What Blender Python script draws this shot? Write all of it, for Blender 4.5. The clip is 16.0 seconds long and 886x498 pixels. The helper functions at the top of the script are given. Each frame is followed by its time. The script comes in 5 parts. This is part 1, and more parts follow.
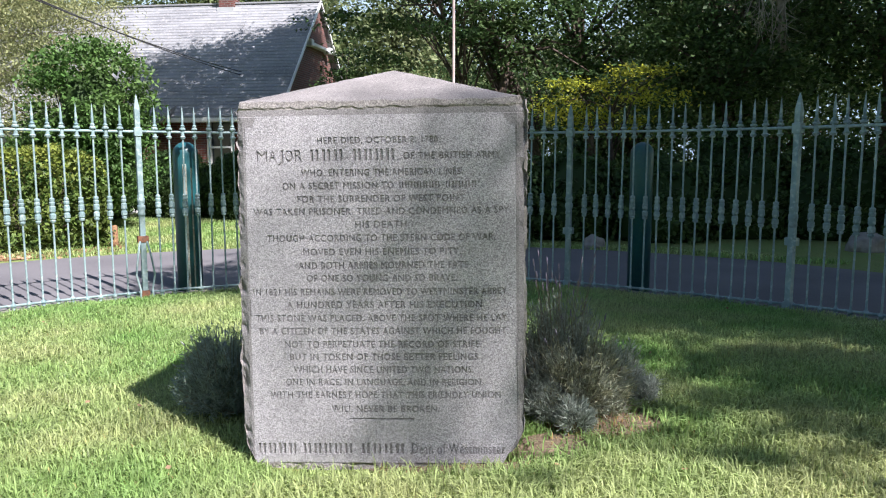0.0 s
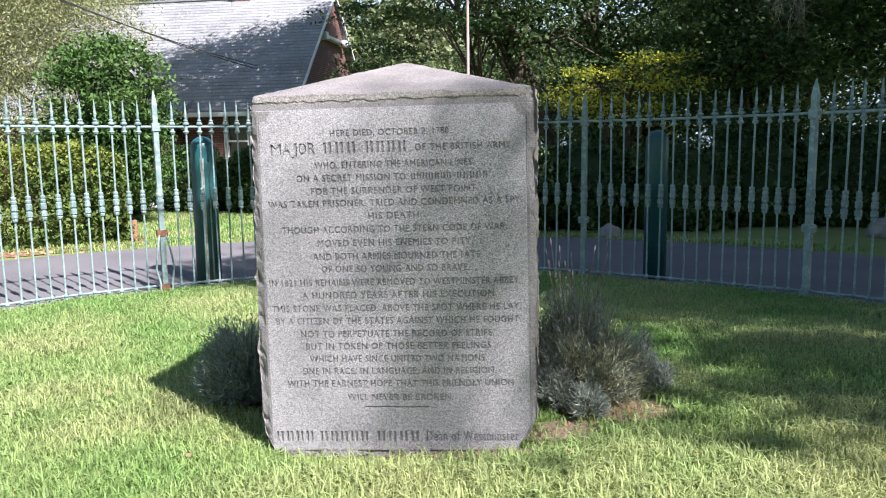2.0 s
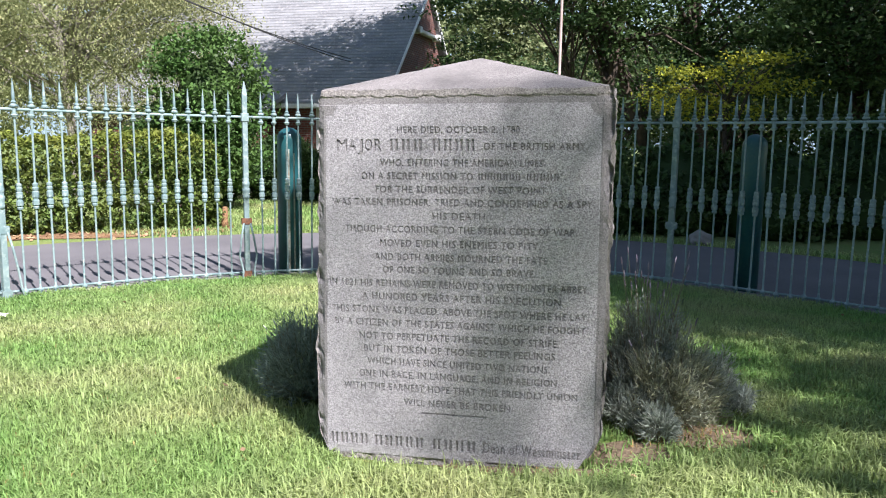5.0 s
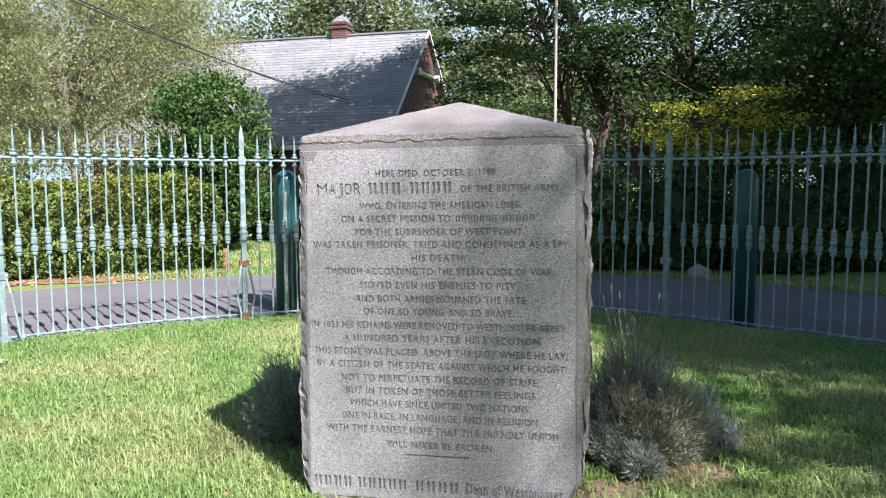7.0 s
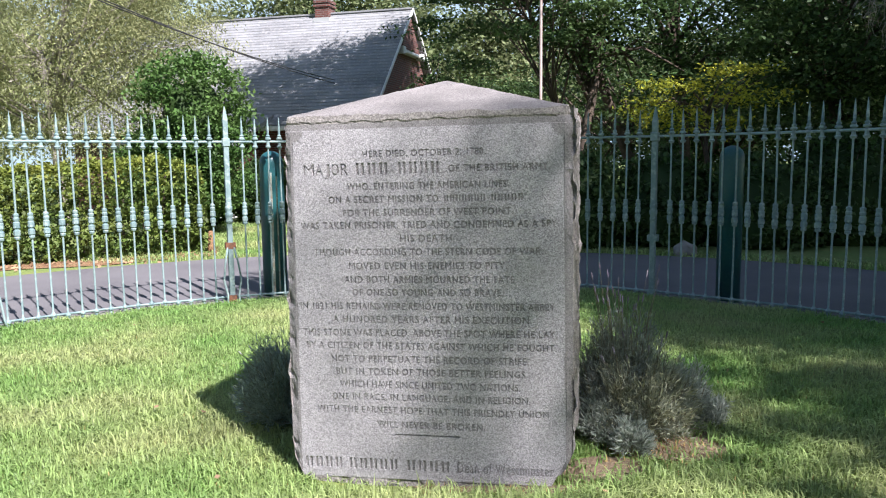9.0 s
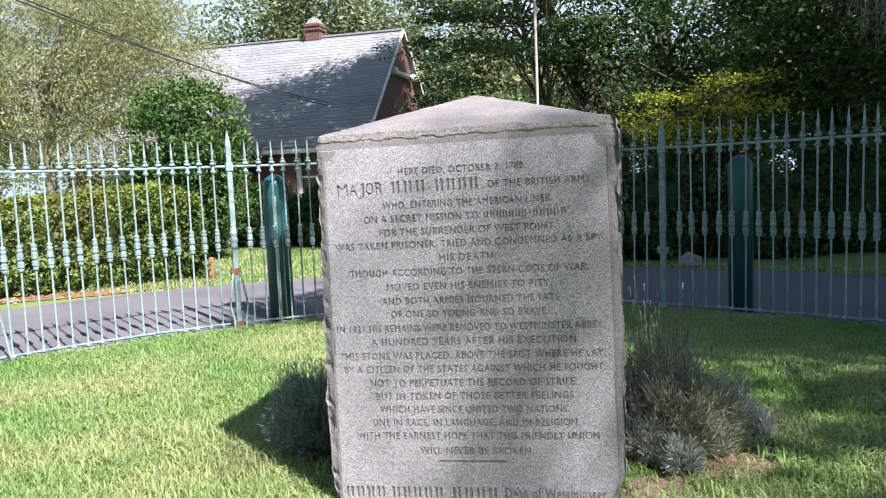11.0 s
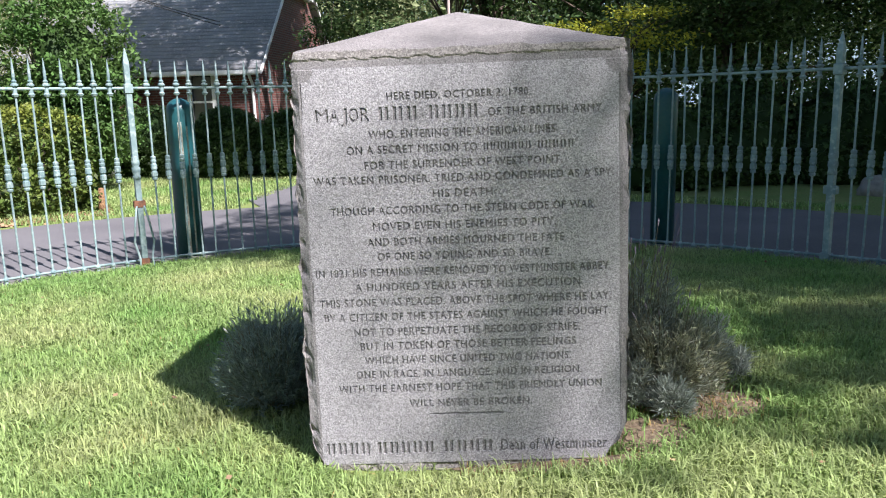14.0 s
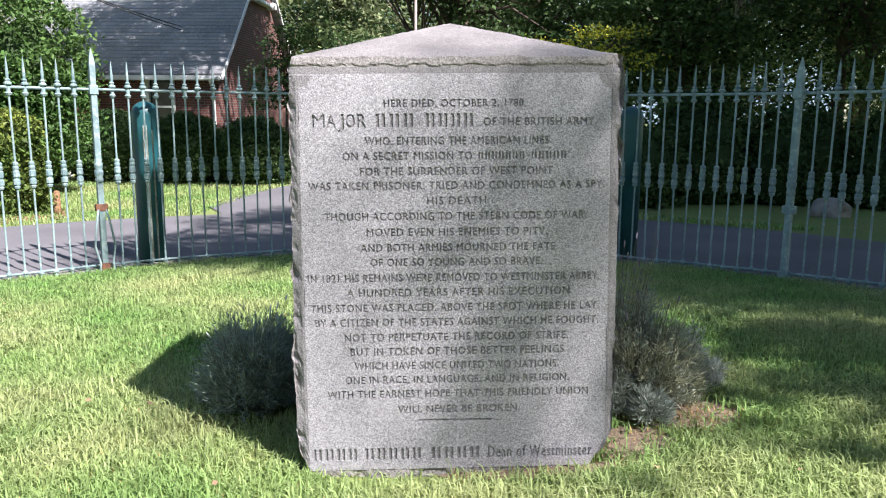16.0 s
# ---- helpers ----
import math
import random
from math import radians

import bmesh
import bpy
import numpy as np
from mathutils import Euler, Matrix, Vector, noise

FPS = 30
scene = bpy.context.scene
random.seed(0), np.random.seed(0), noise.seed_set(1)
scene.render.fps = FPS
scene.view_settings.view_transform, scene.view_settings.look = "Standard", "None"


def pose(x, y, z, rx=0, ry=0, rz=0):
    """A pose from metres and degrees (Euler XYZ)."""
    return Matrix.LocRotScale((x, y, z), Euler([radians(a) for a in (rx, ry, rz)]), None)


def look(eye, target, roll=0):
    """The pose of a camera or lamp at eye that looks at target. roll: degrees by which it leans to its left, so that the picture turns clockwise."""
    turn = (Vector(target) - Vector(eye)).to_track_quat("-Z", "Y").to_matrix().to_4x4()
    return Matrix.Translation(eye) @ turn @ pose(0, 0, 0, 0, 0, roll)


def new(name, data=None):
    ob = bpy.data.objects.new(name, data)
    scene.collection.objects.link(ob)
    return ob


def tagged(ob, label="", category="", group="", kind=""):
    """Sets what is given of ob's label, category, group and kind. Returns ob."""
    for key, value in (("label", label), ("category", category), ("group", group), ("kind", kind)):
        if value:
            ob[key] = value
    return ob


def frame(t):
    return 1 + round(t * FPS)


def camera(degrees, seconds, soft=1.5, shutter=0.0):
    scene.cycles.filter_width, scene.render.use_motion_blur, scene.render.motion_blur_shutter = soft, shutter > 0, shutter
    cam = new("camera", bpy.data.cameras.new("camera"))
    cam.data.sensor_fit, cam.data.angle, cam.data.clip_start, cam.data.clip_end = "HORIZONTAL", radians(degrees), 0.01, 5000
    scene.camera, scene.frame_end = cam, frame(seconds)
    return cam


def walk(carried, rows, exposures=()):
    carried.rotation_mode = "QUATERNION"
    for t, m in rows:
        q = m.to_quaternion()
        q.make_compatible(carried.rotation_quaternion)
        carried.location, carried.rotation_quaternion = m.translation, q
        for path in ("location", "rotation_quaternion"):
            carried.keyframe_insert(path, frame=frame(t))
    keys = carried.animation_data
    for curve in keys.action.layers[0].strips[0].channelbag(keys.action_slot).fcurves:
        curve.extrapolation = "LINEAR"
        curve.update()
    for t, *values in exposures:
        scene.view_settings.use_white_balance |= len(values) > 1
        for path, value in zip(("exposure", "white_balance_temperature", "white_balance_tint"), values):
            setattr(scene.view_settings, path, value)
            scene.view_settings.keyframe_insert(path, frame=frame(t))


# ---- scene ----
cam = camera(60.7, 16.0, soft=1.1)
PATH = [
    (0, (0.455, -3.2, 1.342), (0.36, -1.218, 1.092), -0.0),
    (0.5, (0.472, -3.209, 1.336), (0.374, -1.229, 1.067), 0.1),
    (1, (0.478, -3.242, 1.339), (0.36, -1.262, 1.079), -0.7),
    (1.5, (0.474, -3.241, 1.34), (0.35, -1.261, 1.084), -0.7),
    (2, (0.48, -3.239, 1.342), (0.339, -1.263, 1.069), -0.8),
    (2.5, (0.494, -3.241, 1.338), (0.289, -1.261, 1.136), -1.4),
    (3, (0.518, -3.223, 1.325), (0.348, -1.248, 1.06), -0.5),
    (3.5, (0.566, -3.225, 1.318), (0.243, -1.264, 1.088), -0.4),
    (4, (0.53, -3.115, 1.307), (0.205, -1.179, 0.926), 0.3),
    (4.2, (0.507, -3.068, 1.319), (0.192, -1.123, 0.981), 0.9),
    (6.3, (0.678, -3.131, 1.37), (0.215, -1.2, 1.138), -0.1),
    (6.5, (0.682, -3.127, 1.372), (0.227, -1.191, 1.166), -0.4),
    (7, (0.673, -3.106, 1.378), (0.29, -1.152, 1.192), -0.1),
    (7.5, (0.669, -3.1, 1.387), (0.269, -1.144, 1.267), -0.5),
    (8, (0.672, -3.097, 1.386), (0.311, -1.133, 1.269), -0.3),
    (8.5, (0.664, -3.09, 1.385), (0.323, -1.132, 1.166), -0.1),
    (8.7, (0.667, -3.1, 1.381), (0.323, -1.145, 1.137), -0.3),
    (10.8, (0.478, -3.034, 1.373), (0.155, -1.069, 1.192), -2.7),
    (11, (0.447, -3.036, 1.37), (0.121, -1.072, 1.18), -2.4),
    (11.5, (0.388, -3.022, 1.371), (0.076, -1.058, 1.157), -1.9),
    (12, (0.345, -2.963, 1.373), (0.077, -0.994, 1.146), -0.2),
    (12.5, (0.251, -2.849, 1.402), (0.0, -0.873, 1.23), 0.6),
    (13, (0.179, -2.816, 1.4), (-0.101, -0.859, 1.099), 0.4),
    (13.5, (0.109, -2.758, 1.388), (0.006, -0.797, 1.01), -0.1),
    (14, (0.011, -2.772, 1.37), (-0.03, -0.809, 0.99), -1.3),
    (14.5, (-0.073, -2.77, 1.35), (-0.024, -0.811, 0.952), -1.4),
    (15, (-0.099, -2.788, 1.357), (-0.04, -0.817, 1.023), -0.3),
    (15.5, (-0.117, -2.809, 1.356), (-0.052, -0.836, 1.039), 0.0),
    (16, (-0.132, -2.8, 1.354), (-0.054, -0.832, 1.007), 0.5),
]
walk(cam, [(t, look(eye, target, roll)) for t, eye, target, roll in PATH], [(0, 1.38), (0.5, 1.46), (1, 1.58), (1.5, 1.6), (2, 1.52), (3, 1.38), (4, 1.31), (6.3, 1.36), (7, 1.36), (8, 1.29), (9, 1.36), (10.8, 1.46), (11.5, 1.5), (12.5, 1.44), (13.5, 1.38), (14.5, 1.29), (15, 1.38), (16, 1.51)])

# ---- world, sun ----
SLANT = Vector((0.668, -0.646, 1.0))
SUN = SLANT.normalized()
world = bpy.data.worlds.new("sky")
scene.world = world
world.use_nodes = True
wn = world.node_tree
sky = wn.nodes.new("ShaderNodeTexSky")
sky.sky_type, sky.sun_disc = "NISHITA", False
sky.dust_density, sky.ozone_density = 0.7, 1.6
sky.sun_elevation = math.asin(SUN.z)
sky.sun_rotation = math.atan2(SUN.x, SUN.y)
wn.links.new(sky.outputs[0], wn.nodes["Background"].inputs[0])
wn.nodes["Background"].inputs[1].default_value = 0.074
sun = new("sun", bpy.data.lights.new("sun", "SUN"))
sun.data.energy, sun.data.angle, sun.data.color = 5.0, radians(0.7), (1.0, 0.945, 0.985)
sun.matrix_world = look(SUN * 60, (0, 0, 0))


# ---- materials ----
def mat(name, a, b, scale=6.0, rough=0.8, fine=60.0, bump=0.2, metal=0.0, third=None, island=0.0, objvar=0.0, through_light=0.0, dist=0.01, coord="Object"):
    """Two-colour noise at a coarse and a fine scale, with relief; island varies each loose piece, objvar each object."""
    m = bpy.data.materials.new(name)
    m.use_nodes = True
    t = m.node_tree
    n, l = t.nodes, t.links
    bs = n["Principled BSDF"]
    tc = n.new("ShaderNodeTexCoord")
    big = n.new("ShaderNodeTexNoise")
    big.inputs["Scale"].default_value, big.inputs["Detail"].default_value = scale, 5
    small = n.new("ShaderNodeTexNoise")
    small.inputs["Scale"].default_value, small.inputs["Detail"].default_value = fine, 4
    for q in (big, small):
        l.new(tc.outputs[coord], q.inputs["Vector"])
    mix = n.new("ShaderNodeMix")
    mix.data_type = "RGBA"
    mix.inputs[6].default_value, mix.inputs[7].default_value = (*a, 1), (*b, 1)
    ramp = n.new("ShaderNodeMapRange")
    ramp.inputs[1].default_value, ramp.inputs[2].default_value = 0.35, 0.65
    l.new(big.outputs[0], ramp.inputs[0])
    l.new(ramp.outputs[0], mix.inputs[0])
    col = mix.outputs[2]
    if third:
        mx = n.new("ShaderNodeMix")
        mx.data_type = "RGBA"
        r3 = n.new("ShaderNodeMapRange")
        r3.inputs[1].default_value, r3.inputs[2].default_value = 0.52, 0.66
        l.new(small.outputs[0], r3.inputs[0])
        l.new(r3.outputs[0], mx.inputs[0])
        l.new(col, mx.inputs[6])
        mx.inputs[7].default_value = (*third, 1)
        col = mx.outputs[2]
    for amount, node, out in ((island, "ShaderNodeNewGeometry", "Random Per Island"), (objvar, "ShaderNodeObjectInfo", "Random")):
        if amount:
            g = n.new(node)
            mr = n.new("ShaderNodeMapRange")
            mr.inputs[3].default_value, mr.inputs[4].default_value = 1 - amount, 1 + amount
            l.new(g.outputs[out], mr.inputs[0])
            hv = n.new("ShaderNodeHueSaturation")
            l.new(mr.outputs[0], hv.inputs["Value"])
            l.new(col, hv.inputs["Color"])
            col = hv.outputs[0]
    l.new(col, bs.inputs["Base Color"])
    bs.inputs["Roughness"].default_value, bs.inputs["Metallic"].default_value = rough, metal
    if bump:
        bp = n.new("ShaderNodeBump")
        bp.inputs["Strength"].default_value, bp.inputs["Distance"].default_value = bump, dist
        l.new(small.outputs[0], bp.inputs["Height"])
        l.new(bp.outputs[0], bs.inputs["Normal"])
    if through_light:
        bs.inputs["Specular IOR Level"].default_value = 0.45 if rough < 0.36 else 0.2
        tr = n.new("ShaderNodeBsdfTranslucent")
        ad = n.new("ShaderNodeMixShader")
        ad.inputs[0].default_value = through_light
        l.new(col, tr.inputs[0])
        l.new(bs.outputs[0], ad.inputs[1])
        l.new(tr.outputs[0], ad.inputs[2])
        l.new(ad.outputs[0], n["Material Output"].inputs[0])
    return m


def brick_mat(name, red, dark, mortar, scale):
    m = bpy.data.materials.new(name)
    m.use_nodes = True
    n, l = m.node_tree.nodes, m.node_tree.links
    tc, mp, br = n.new("ShaderNodeTexCoord"), n.new("ShaderNodeMapping"), n.new("ShaderNodeTexBrick")
    mp.inputs["Rotation"].default_value = (radians(90), 0, 0)
    l.new(tc.outputs["Object"], mp.inputs[0])
    # run the courses round corners: x + y along, z up
    sep, add, comb = n.new("ShaderNodeSeparateXYZ"), n.new("ShaderNodeMath"), n.new("ShaderNodeCombineXYZ")
    l.new(tc.outputs["Object"], sep.inputs[0])
    l.new(sep.outputs[0], add.inputs[0])
    l.new(sep.outputs[1], add.inputs[1])
    l.new(add.outputs[0], comb.inputs[0])
    l.new(sep.outputs[2], comb.inputs[1])
    l.new(comb.outputs[0], br.inputs["Vector"])
    br.inputs["Color1"].default_value, br.inputs["Color2"].default_value, br.inputs["Mortar"].default_value = (*red, 1), (*dark, 1), (*mortar, 1)
    br.inputs["Scale"].default_value = scale
    br.inputs["Brick Width"].default_value, br.inputs["Row Height"].default_value, br.inputs["Mortar Size"].default_value = 0.22, 0.075, 0.011
    l.new(br.outputs[0], n["Principled BSDF"].inputs["Base Color"])
    bp = n.new("ShaderNodeBump")
    bp.inputs["Strength"].default_value, bp.inputs["Distance"].default_value, bp.invert = 0.5, 0.01, True
    l.new(br.outputs[1], bp.inputs["Height"])
    l.new(bp.outputs[0], n["Principled BSDF"].inputs["Normal"])
    n["Principled BSDF"].inputs["Roughness"].default_value = 0.85
    return m


def granite(name, light, mid, dark, speck, stain):
    """Speckled granite: grains of three greys, cloudy weathering and fine pitting."""
    m = mat(name, light, mid, 3.0, 0.86, 330, 0.0, third=dark)
    n, l = m.node_tree.nodes, m.node_tree.links
    bs = n["Principled BSDF"]
    tc = n.new("ShaderNodeTexCoord")
    vo = n.new("ShaderNodeTexVoronoi")
    vo.inputs["Scale"].default_value = speck
    l.new(tc.outputs["Object"], vo.inputs["Vector"])
    sep = n.new("ShaderNodeSeparateColor")
    l.new(vo.outputs["Color"], sep.inputs[0])
    mr = n.new("ShaderNodeMapRange")
    mr.inputs[3].default_value, mr.inputs[4].default_value = 0.58, 1.44
    l.new(sep.outputs[0], mr.inputs[0])
    cloud = n.new("ShaderNodeTexNoise")
    cloud.inputs["Scale"].default_value, cloud.inputs["Detail"].default_value = 3.1, 9
    l.new(tc.outputs["Object"], cloud.inputs["Vector"])
    mc = n.new("ShaderNodeMapRange")
    mc.inputs[1].default_value, mc.inputs[2].default_value = 0.3, 0.7
    mc.inputs[3].default_value, mc.inputs[4].default_value = 1.0 - stain, 1.0 + stain * 0.6
    l.new(cloud.outputs[0], mc.inputs[0])
    mul = n.new("ShaderNodeMath")
    mul.operation = "MULTIPLY"
    l.new(mr.outputs[0], mul.inputs[0])
    l.new(mc.outputs[0], mul.inputs[1])
    hv = n.new("ShaderNodeHueSaturation")
    l.new(mul.outputs[0], hv.inputs["Value"])
    l.new(bs.inputs["Base Color"].links[0].from_socket, hv.inputs["Color"])
    l.new(hv.outputs[0], bs.inputs["Base Color"])
    nz = n.new("ShaderNodeTexNoise")
    nz.inputs["Scale"].default_value, nz.inputs["Detail"].default_value = 130, 6
    l.new(tc.outputs["Object"], nz.inputs["Vector"])
    bp = n.new("ShaderNodeBump")
    bp.inputs["Strength"].default_value, bp.inputs["Distance"].default_value = 0.6, 0.004
    l.new(nz.outputs[0], bp.inputs["Height"])
    l.new(bp.outputs[0], bs.inputs["Normal"])
    return m


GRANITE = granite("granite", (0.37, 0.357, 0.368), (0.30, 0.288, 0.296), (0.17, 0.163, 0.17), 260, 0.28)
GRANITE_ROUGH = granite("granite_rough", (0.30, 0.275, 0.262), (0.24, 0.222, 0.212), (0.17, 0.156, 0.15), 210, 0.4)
# dressed margin, and the letter floors, where its dark tone paints in the cuts' shade
GRANITE_SMOOTH = granite("granite_margin_and_cut_shade", (0.235, 0.222, 0.222), (0.195, 0.184, 0.184), (0.15, 0.142, 0.142), 330, 0.35)
GRANITE_TOP = granite("granite_darker_top", (0.24, 0.222, 0.214), (0.20, 0.185, 0.178), (0.16, 0.148, 0.144), 330, 0.4)
SOIL_GRASS = mat("turf", (0.14, 0.22, 0.05), (0.19, 0.22, 0.065), 1.3, 0.95, 30, 0.6, third=(0.10, 0.12, 0.035), dist=0.03)
ASPHALT = mat("asphalt", (0.145, 0.138, 0.146), (0.105, 0.10, 0.108), 0.8, 0.92, 45, 0.35, third=(0.15, 0.145, 0.145))
BLADE = mat("grass_blade", (0.20, 0.345, 0.10), (0.40, 0.44, 0.20), 0.75, 0.42, 9, 0.0, island=0.4, through_light=0.42)
STRAW = mat("straw", (0.42, 0.30, 0.13), (0.33, 0.22, 0.10), 8, 0.8, 40, 0.0, island=0.35, through_light=0.2)
EARTH = mat("bare_earth", (0.20, 0.145, 0.095), (0.14, 0.10, 0.065), 9, 0.95, 50, 0.8, third=(0.27, 0.21, 0.13), dist=0.02)
MULCH = mat("mulch", (0.22, 0.11, 0.055), (0.30, 0.19, 0.09), 5, 0.95, 40, 0.9, third=(0.10, 0.06, 0.035), dist=0.03)
FENCE = mat("verdigris_paint", (0.24, 0.32, 0.315), (0.125, 0.195, 0.205), 5, 0.6, 24, 0.3, third=(0.29, 0.36, 0.345), objvar=0.12)
TEAL = mat("teal_paint", (0.010, 0.068, 0.082), (0.016, 0.09, 0.10), 4, 0.4, 30, 0.12, third=(0.025, 0.09, 0.095))
RUST = mat("rust", (0.20, 0.085, 0.045), (0.11, 0.055, 0.035), 20, 0.9, 90, 0.5)
RUSTY_PAINT = mat("rust_streaked_paint", (0.30, 0.33, 0.28), (0.20, 0.15, 0.11), 10, 0.7, 60, 0.3, third=(0.36, 0.40, 0.36))
BARK = mat("bark", (0.10, 0.075, 0.055), (0.06, 0.045, 0.035), 6, 0.95, 30, 1.0, dist=0.03)
BARK_GREY = mat("grey_twig", (0.30, 0.27, 0.23), (0.20, 0.18, 0.15), 6, 0.95, 30, 0.5)
# dark green for shrub cores, standing for the shade deep among the leaves
CORE_SHADE = mat("shrub_core_shade", (0.022, 0.046, 0.014), (0.038, 0.068, 0.018), 0.7, 0.62, 5, 0.0, island=0.5, through_light=0.25)
LEAF_WOOD = mat("leaf_wood", (0.045, 0.088, 0.030), (0.078, 0.124, 0.042), 0.7, 0.5, 5, 0.0, island=0.5, through_light=0.35)
LEAF_MID = mat("leaf_mid", (0.065, 0.135, 0.03), (0.10, 0.165, 0.04), 0.6, 0.45, 5, 0.0, island=0.45, through_light=0.35)
LEAF_GLOSS = mat("leaf_gloss", (0.055, 0.12, 0.03), (0.105, 0.175, 0.05), 0.8, 0.5, 5, 0.0, island=0.5, through_light=0.3)
LEAF_OLIVE = mat("leaf_olive", (0.23, 0.262, 0.122), (0.31, 0.315, 0.155), 0.5, 0.6, 5, 0.0, island=0.4, through_light=0.35)
LEAF_YELLOW = mat("leaf_yellow", (0.44, 0.43, 0.05), (0.30, 0.33, 0.04), 0.9, 0.5, 5, 0.0, island=0.4, through_light=0.45)
LEAF_FAR = mat("leaf_far", (0.15, 0.195, 0.085), (0.20, 0.225, 0.11), 0.3, 0.6, 3, 0.0, island=0.4, through_light=0.35)
LEAF_HEDGE = mat("leaf_hedge", (0.080, 0.130, 0.030), (0.125, 0.155, 0.036), 1.2, 0.5, 5, 0.0, island=0.6, through_light=0.25)
PAPER = mat("paper", (0.72, 0.69, 0.66), (0.62, 0.58, 0.55), 12, 0.9, 60, 0.2)
LEAF_TIP = mat("leaf_tip", (0.20, 0.225, 0.045), (0.14, 0.18, 0.036), 1.2, 0.5, 5, 0.0, island=0.5, through_light=0.3)
LAVENDER = mat("lavender_leaf", (0.33, 0.365, 0.315), (0.22, 0.26, 0.21), 4, 0.7, 20, 0.0, island=0.4, through_light=0.25)
LAV_SILVER = mat("lavender_silver", (0.44, 0.47, 0.41), (0.32, 0.36, 0.30), 4, 0.7, 20, 0.0, island=0.35, through_light=0.25)
# copy of the lavender leaf for the shadowed bush, its skylit tone set by colour
LAV_SHADE = mat("lavender_in_shade", (0.30, 0.35, 0.31), (0.21, 0.26, 0.22), 4, 0.7, 20, 0.0, island=0.4, through_light=0.25)
LAV_YELLOW = mat("lavender_yellowing", (0.32, 0.35, 0.28), (0.36, 0.36, 0.22), 14, 0.7, 30, 0.0, island=0.45, through_light=0.25)
LAV_STEM = mat("lavender_stem", (0.19, 0.20, 0.12), (0.20, 0.15, 0.10), 5, 0.8, 20, 0.0, island=0.3)
LAV_FLOWER = mat("lavender_flower", (0.15, 0.125, 0.20), (0.22, 0.20, 0.22), 5, 0.8, 20, 0.0, island=0.3)
WHITE_FLOWER = mat("white_flower", (0.70, 0.70, 0.68), (0.6, 0.6, 0.62), 9, 0.7, 20, 0.0)
DEAD_LEAF = mat("dead_leaf", (0.24, 0.13, 0.075), (0.36, 0.25, 0.14), 9, 0.8, 30, 0.0, island=0.4)
SHINGLE = mat("roof_shingle", (0.245, 0.25, 0.258), (0.18, 0.184, 0.192), 1.2, 0.9, 14, 0.5, third=(0.29, 0.28, 0.28), island=0.10, dist=0.02)
WHITE_PAINT = mat("white_paint", (0.72, 0.72, 0.70), (0.62, 0.62, 0.60), 3, 0.6, 25, 0.1)
BRICK = brick_mat("red_brick", (0.17, 0.046, 0.034), (0.085, 0.027, 0.023), (0.15, 0.125, 0.11), 1.0)
BOULDER = mat("boulder", (0.26, 0.245, 0.225), (0.18, 0.17, 0.155), 5, 0.9, 35, 0.7, dist=0.02)
POLE = mat("flagpole_paint", (0.50, 0.41, 0.38), (0.40, 0.29, 0.26), 2, 0.5, 20, 0.1)
WIRE = mat("cable_rubber", (0.03, 0.03, 0.03), (0.045, 0.045, 0.045), 3, 0.7, 20, 0.0)
GLASS = mat("window_glass", (0.02, 0.025, 0.03), (0.03, 0.035, 0.04), 2, 0.06, 8, 0.0)
CONDUIT = mat("grey_metal", (0.42, 0.43, 0.43), (0.35, 0.36, 0.36), 4, 0.5, 20, 0.1)


# ---- mesh helpers ----
def fast_mesh(name, verts, faces, material, smooth=False):
    """A mesh from arrays: verts (n, 3), faces (m, k)."""
    verts, faces = np.asarray(verts, np.float32), np.asarray(faces, np.int32)
    me = bpy.data.meshes.new(name)
    k = faces.shape[1]
    me.vertices.add(len(verts))
    me.vertices.foreach_set("co", verts.ravel())
    me.loops.add(faces.size)
    me.loops.foreach_set("vertex_index", faces.ravel())
    me.polygons.add(len(faces))
    me.polygons.foreach_set("loop_start", np.arange(0, faces.size, k, dtype=np.int32))
    me.polygons.foreach_set("use_smooth", np.full(len(faces), smooth))
    me.update(calc_edges=True)
    me.materials.append(material)
    return me


def done(bm, name, material, smooth=False):
    me = bpy.data.meshes.new(name)
    bm.normal_update()
    if smooth:
        for f in bm.faces:
            f.smooth = True
    bm.to_mesh(me)
    bm.free()
    me.materials.append(material)
    return me


def part(name, bm, material, parent, label="", smooth=False):
    """Links a bmesh (or a ready mesh) as one object under a thing or a part."""
    me = done(bm, name, material, smooth) if isinstance(bm, bmesh.types.BMesh) else bm
    ob = new(name, me)
    ob.parent = parent
    if label:
        tagged(ob, label)
    return ob


def empty(name, m, label, category, group="", kind=""):
    ob = new(name)
    ob.matrix_world = m
    return tagged(ob, label, category, group, kind)


def box(bm, x0, x1, y0, y1, z0, z1, bevel=0.0):
    g = bmesh.ops.create_cube(bm, size=1.0, matrix=Matrix.LocRotScale(((x0 + x1) / 2, (y0 + y1) / 2, (z0 + z1) / 2), None, (x1 - x0, y1 - y0, z1 - z0)))
    if bevel:
        ed = list({e for v in g["verts"] for e in v.link_edges})
        bmesh.ops.bevel(bm, geom=ed, offset=bevel, segments=2, affect="EDGES")
    return bm


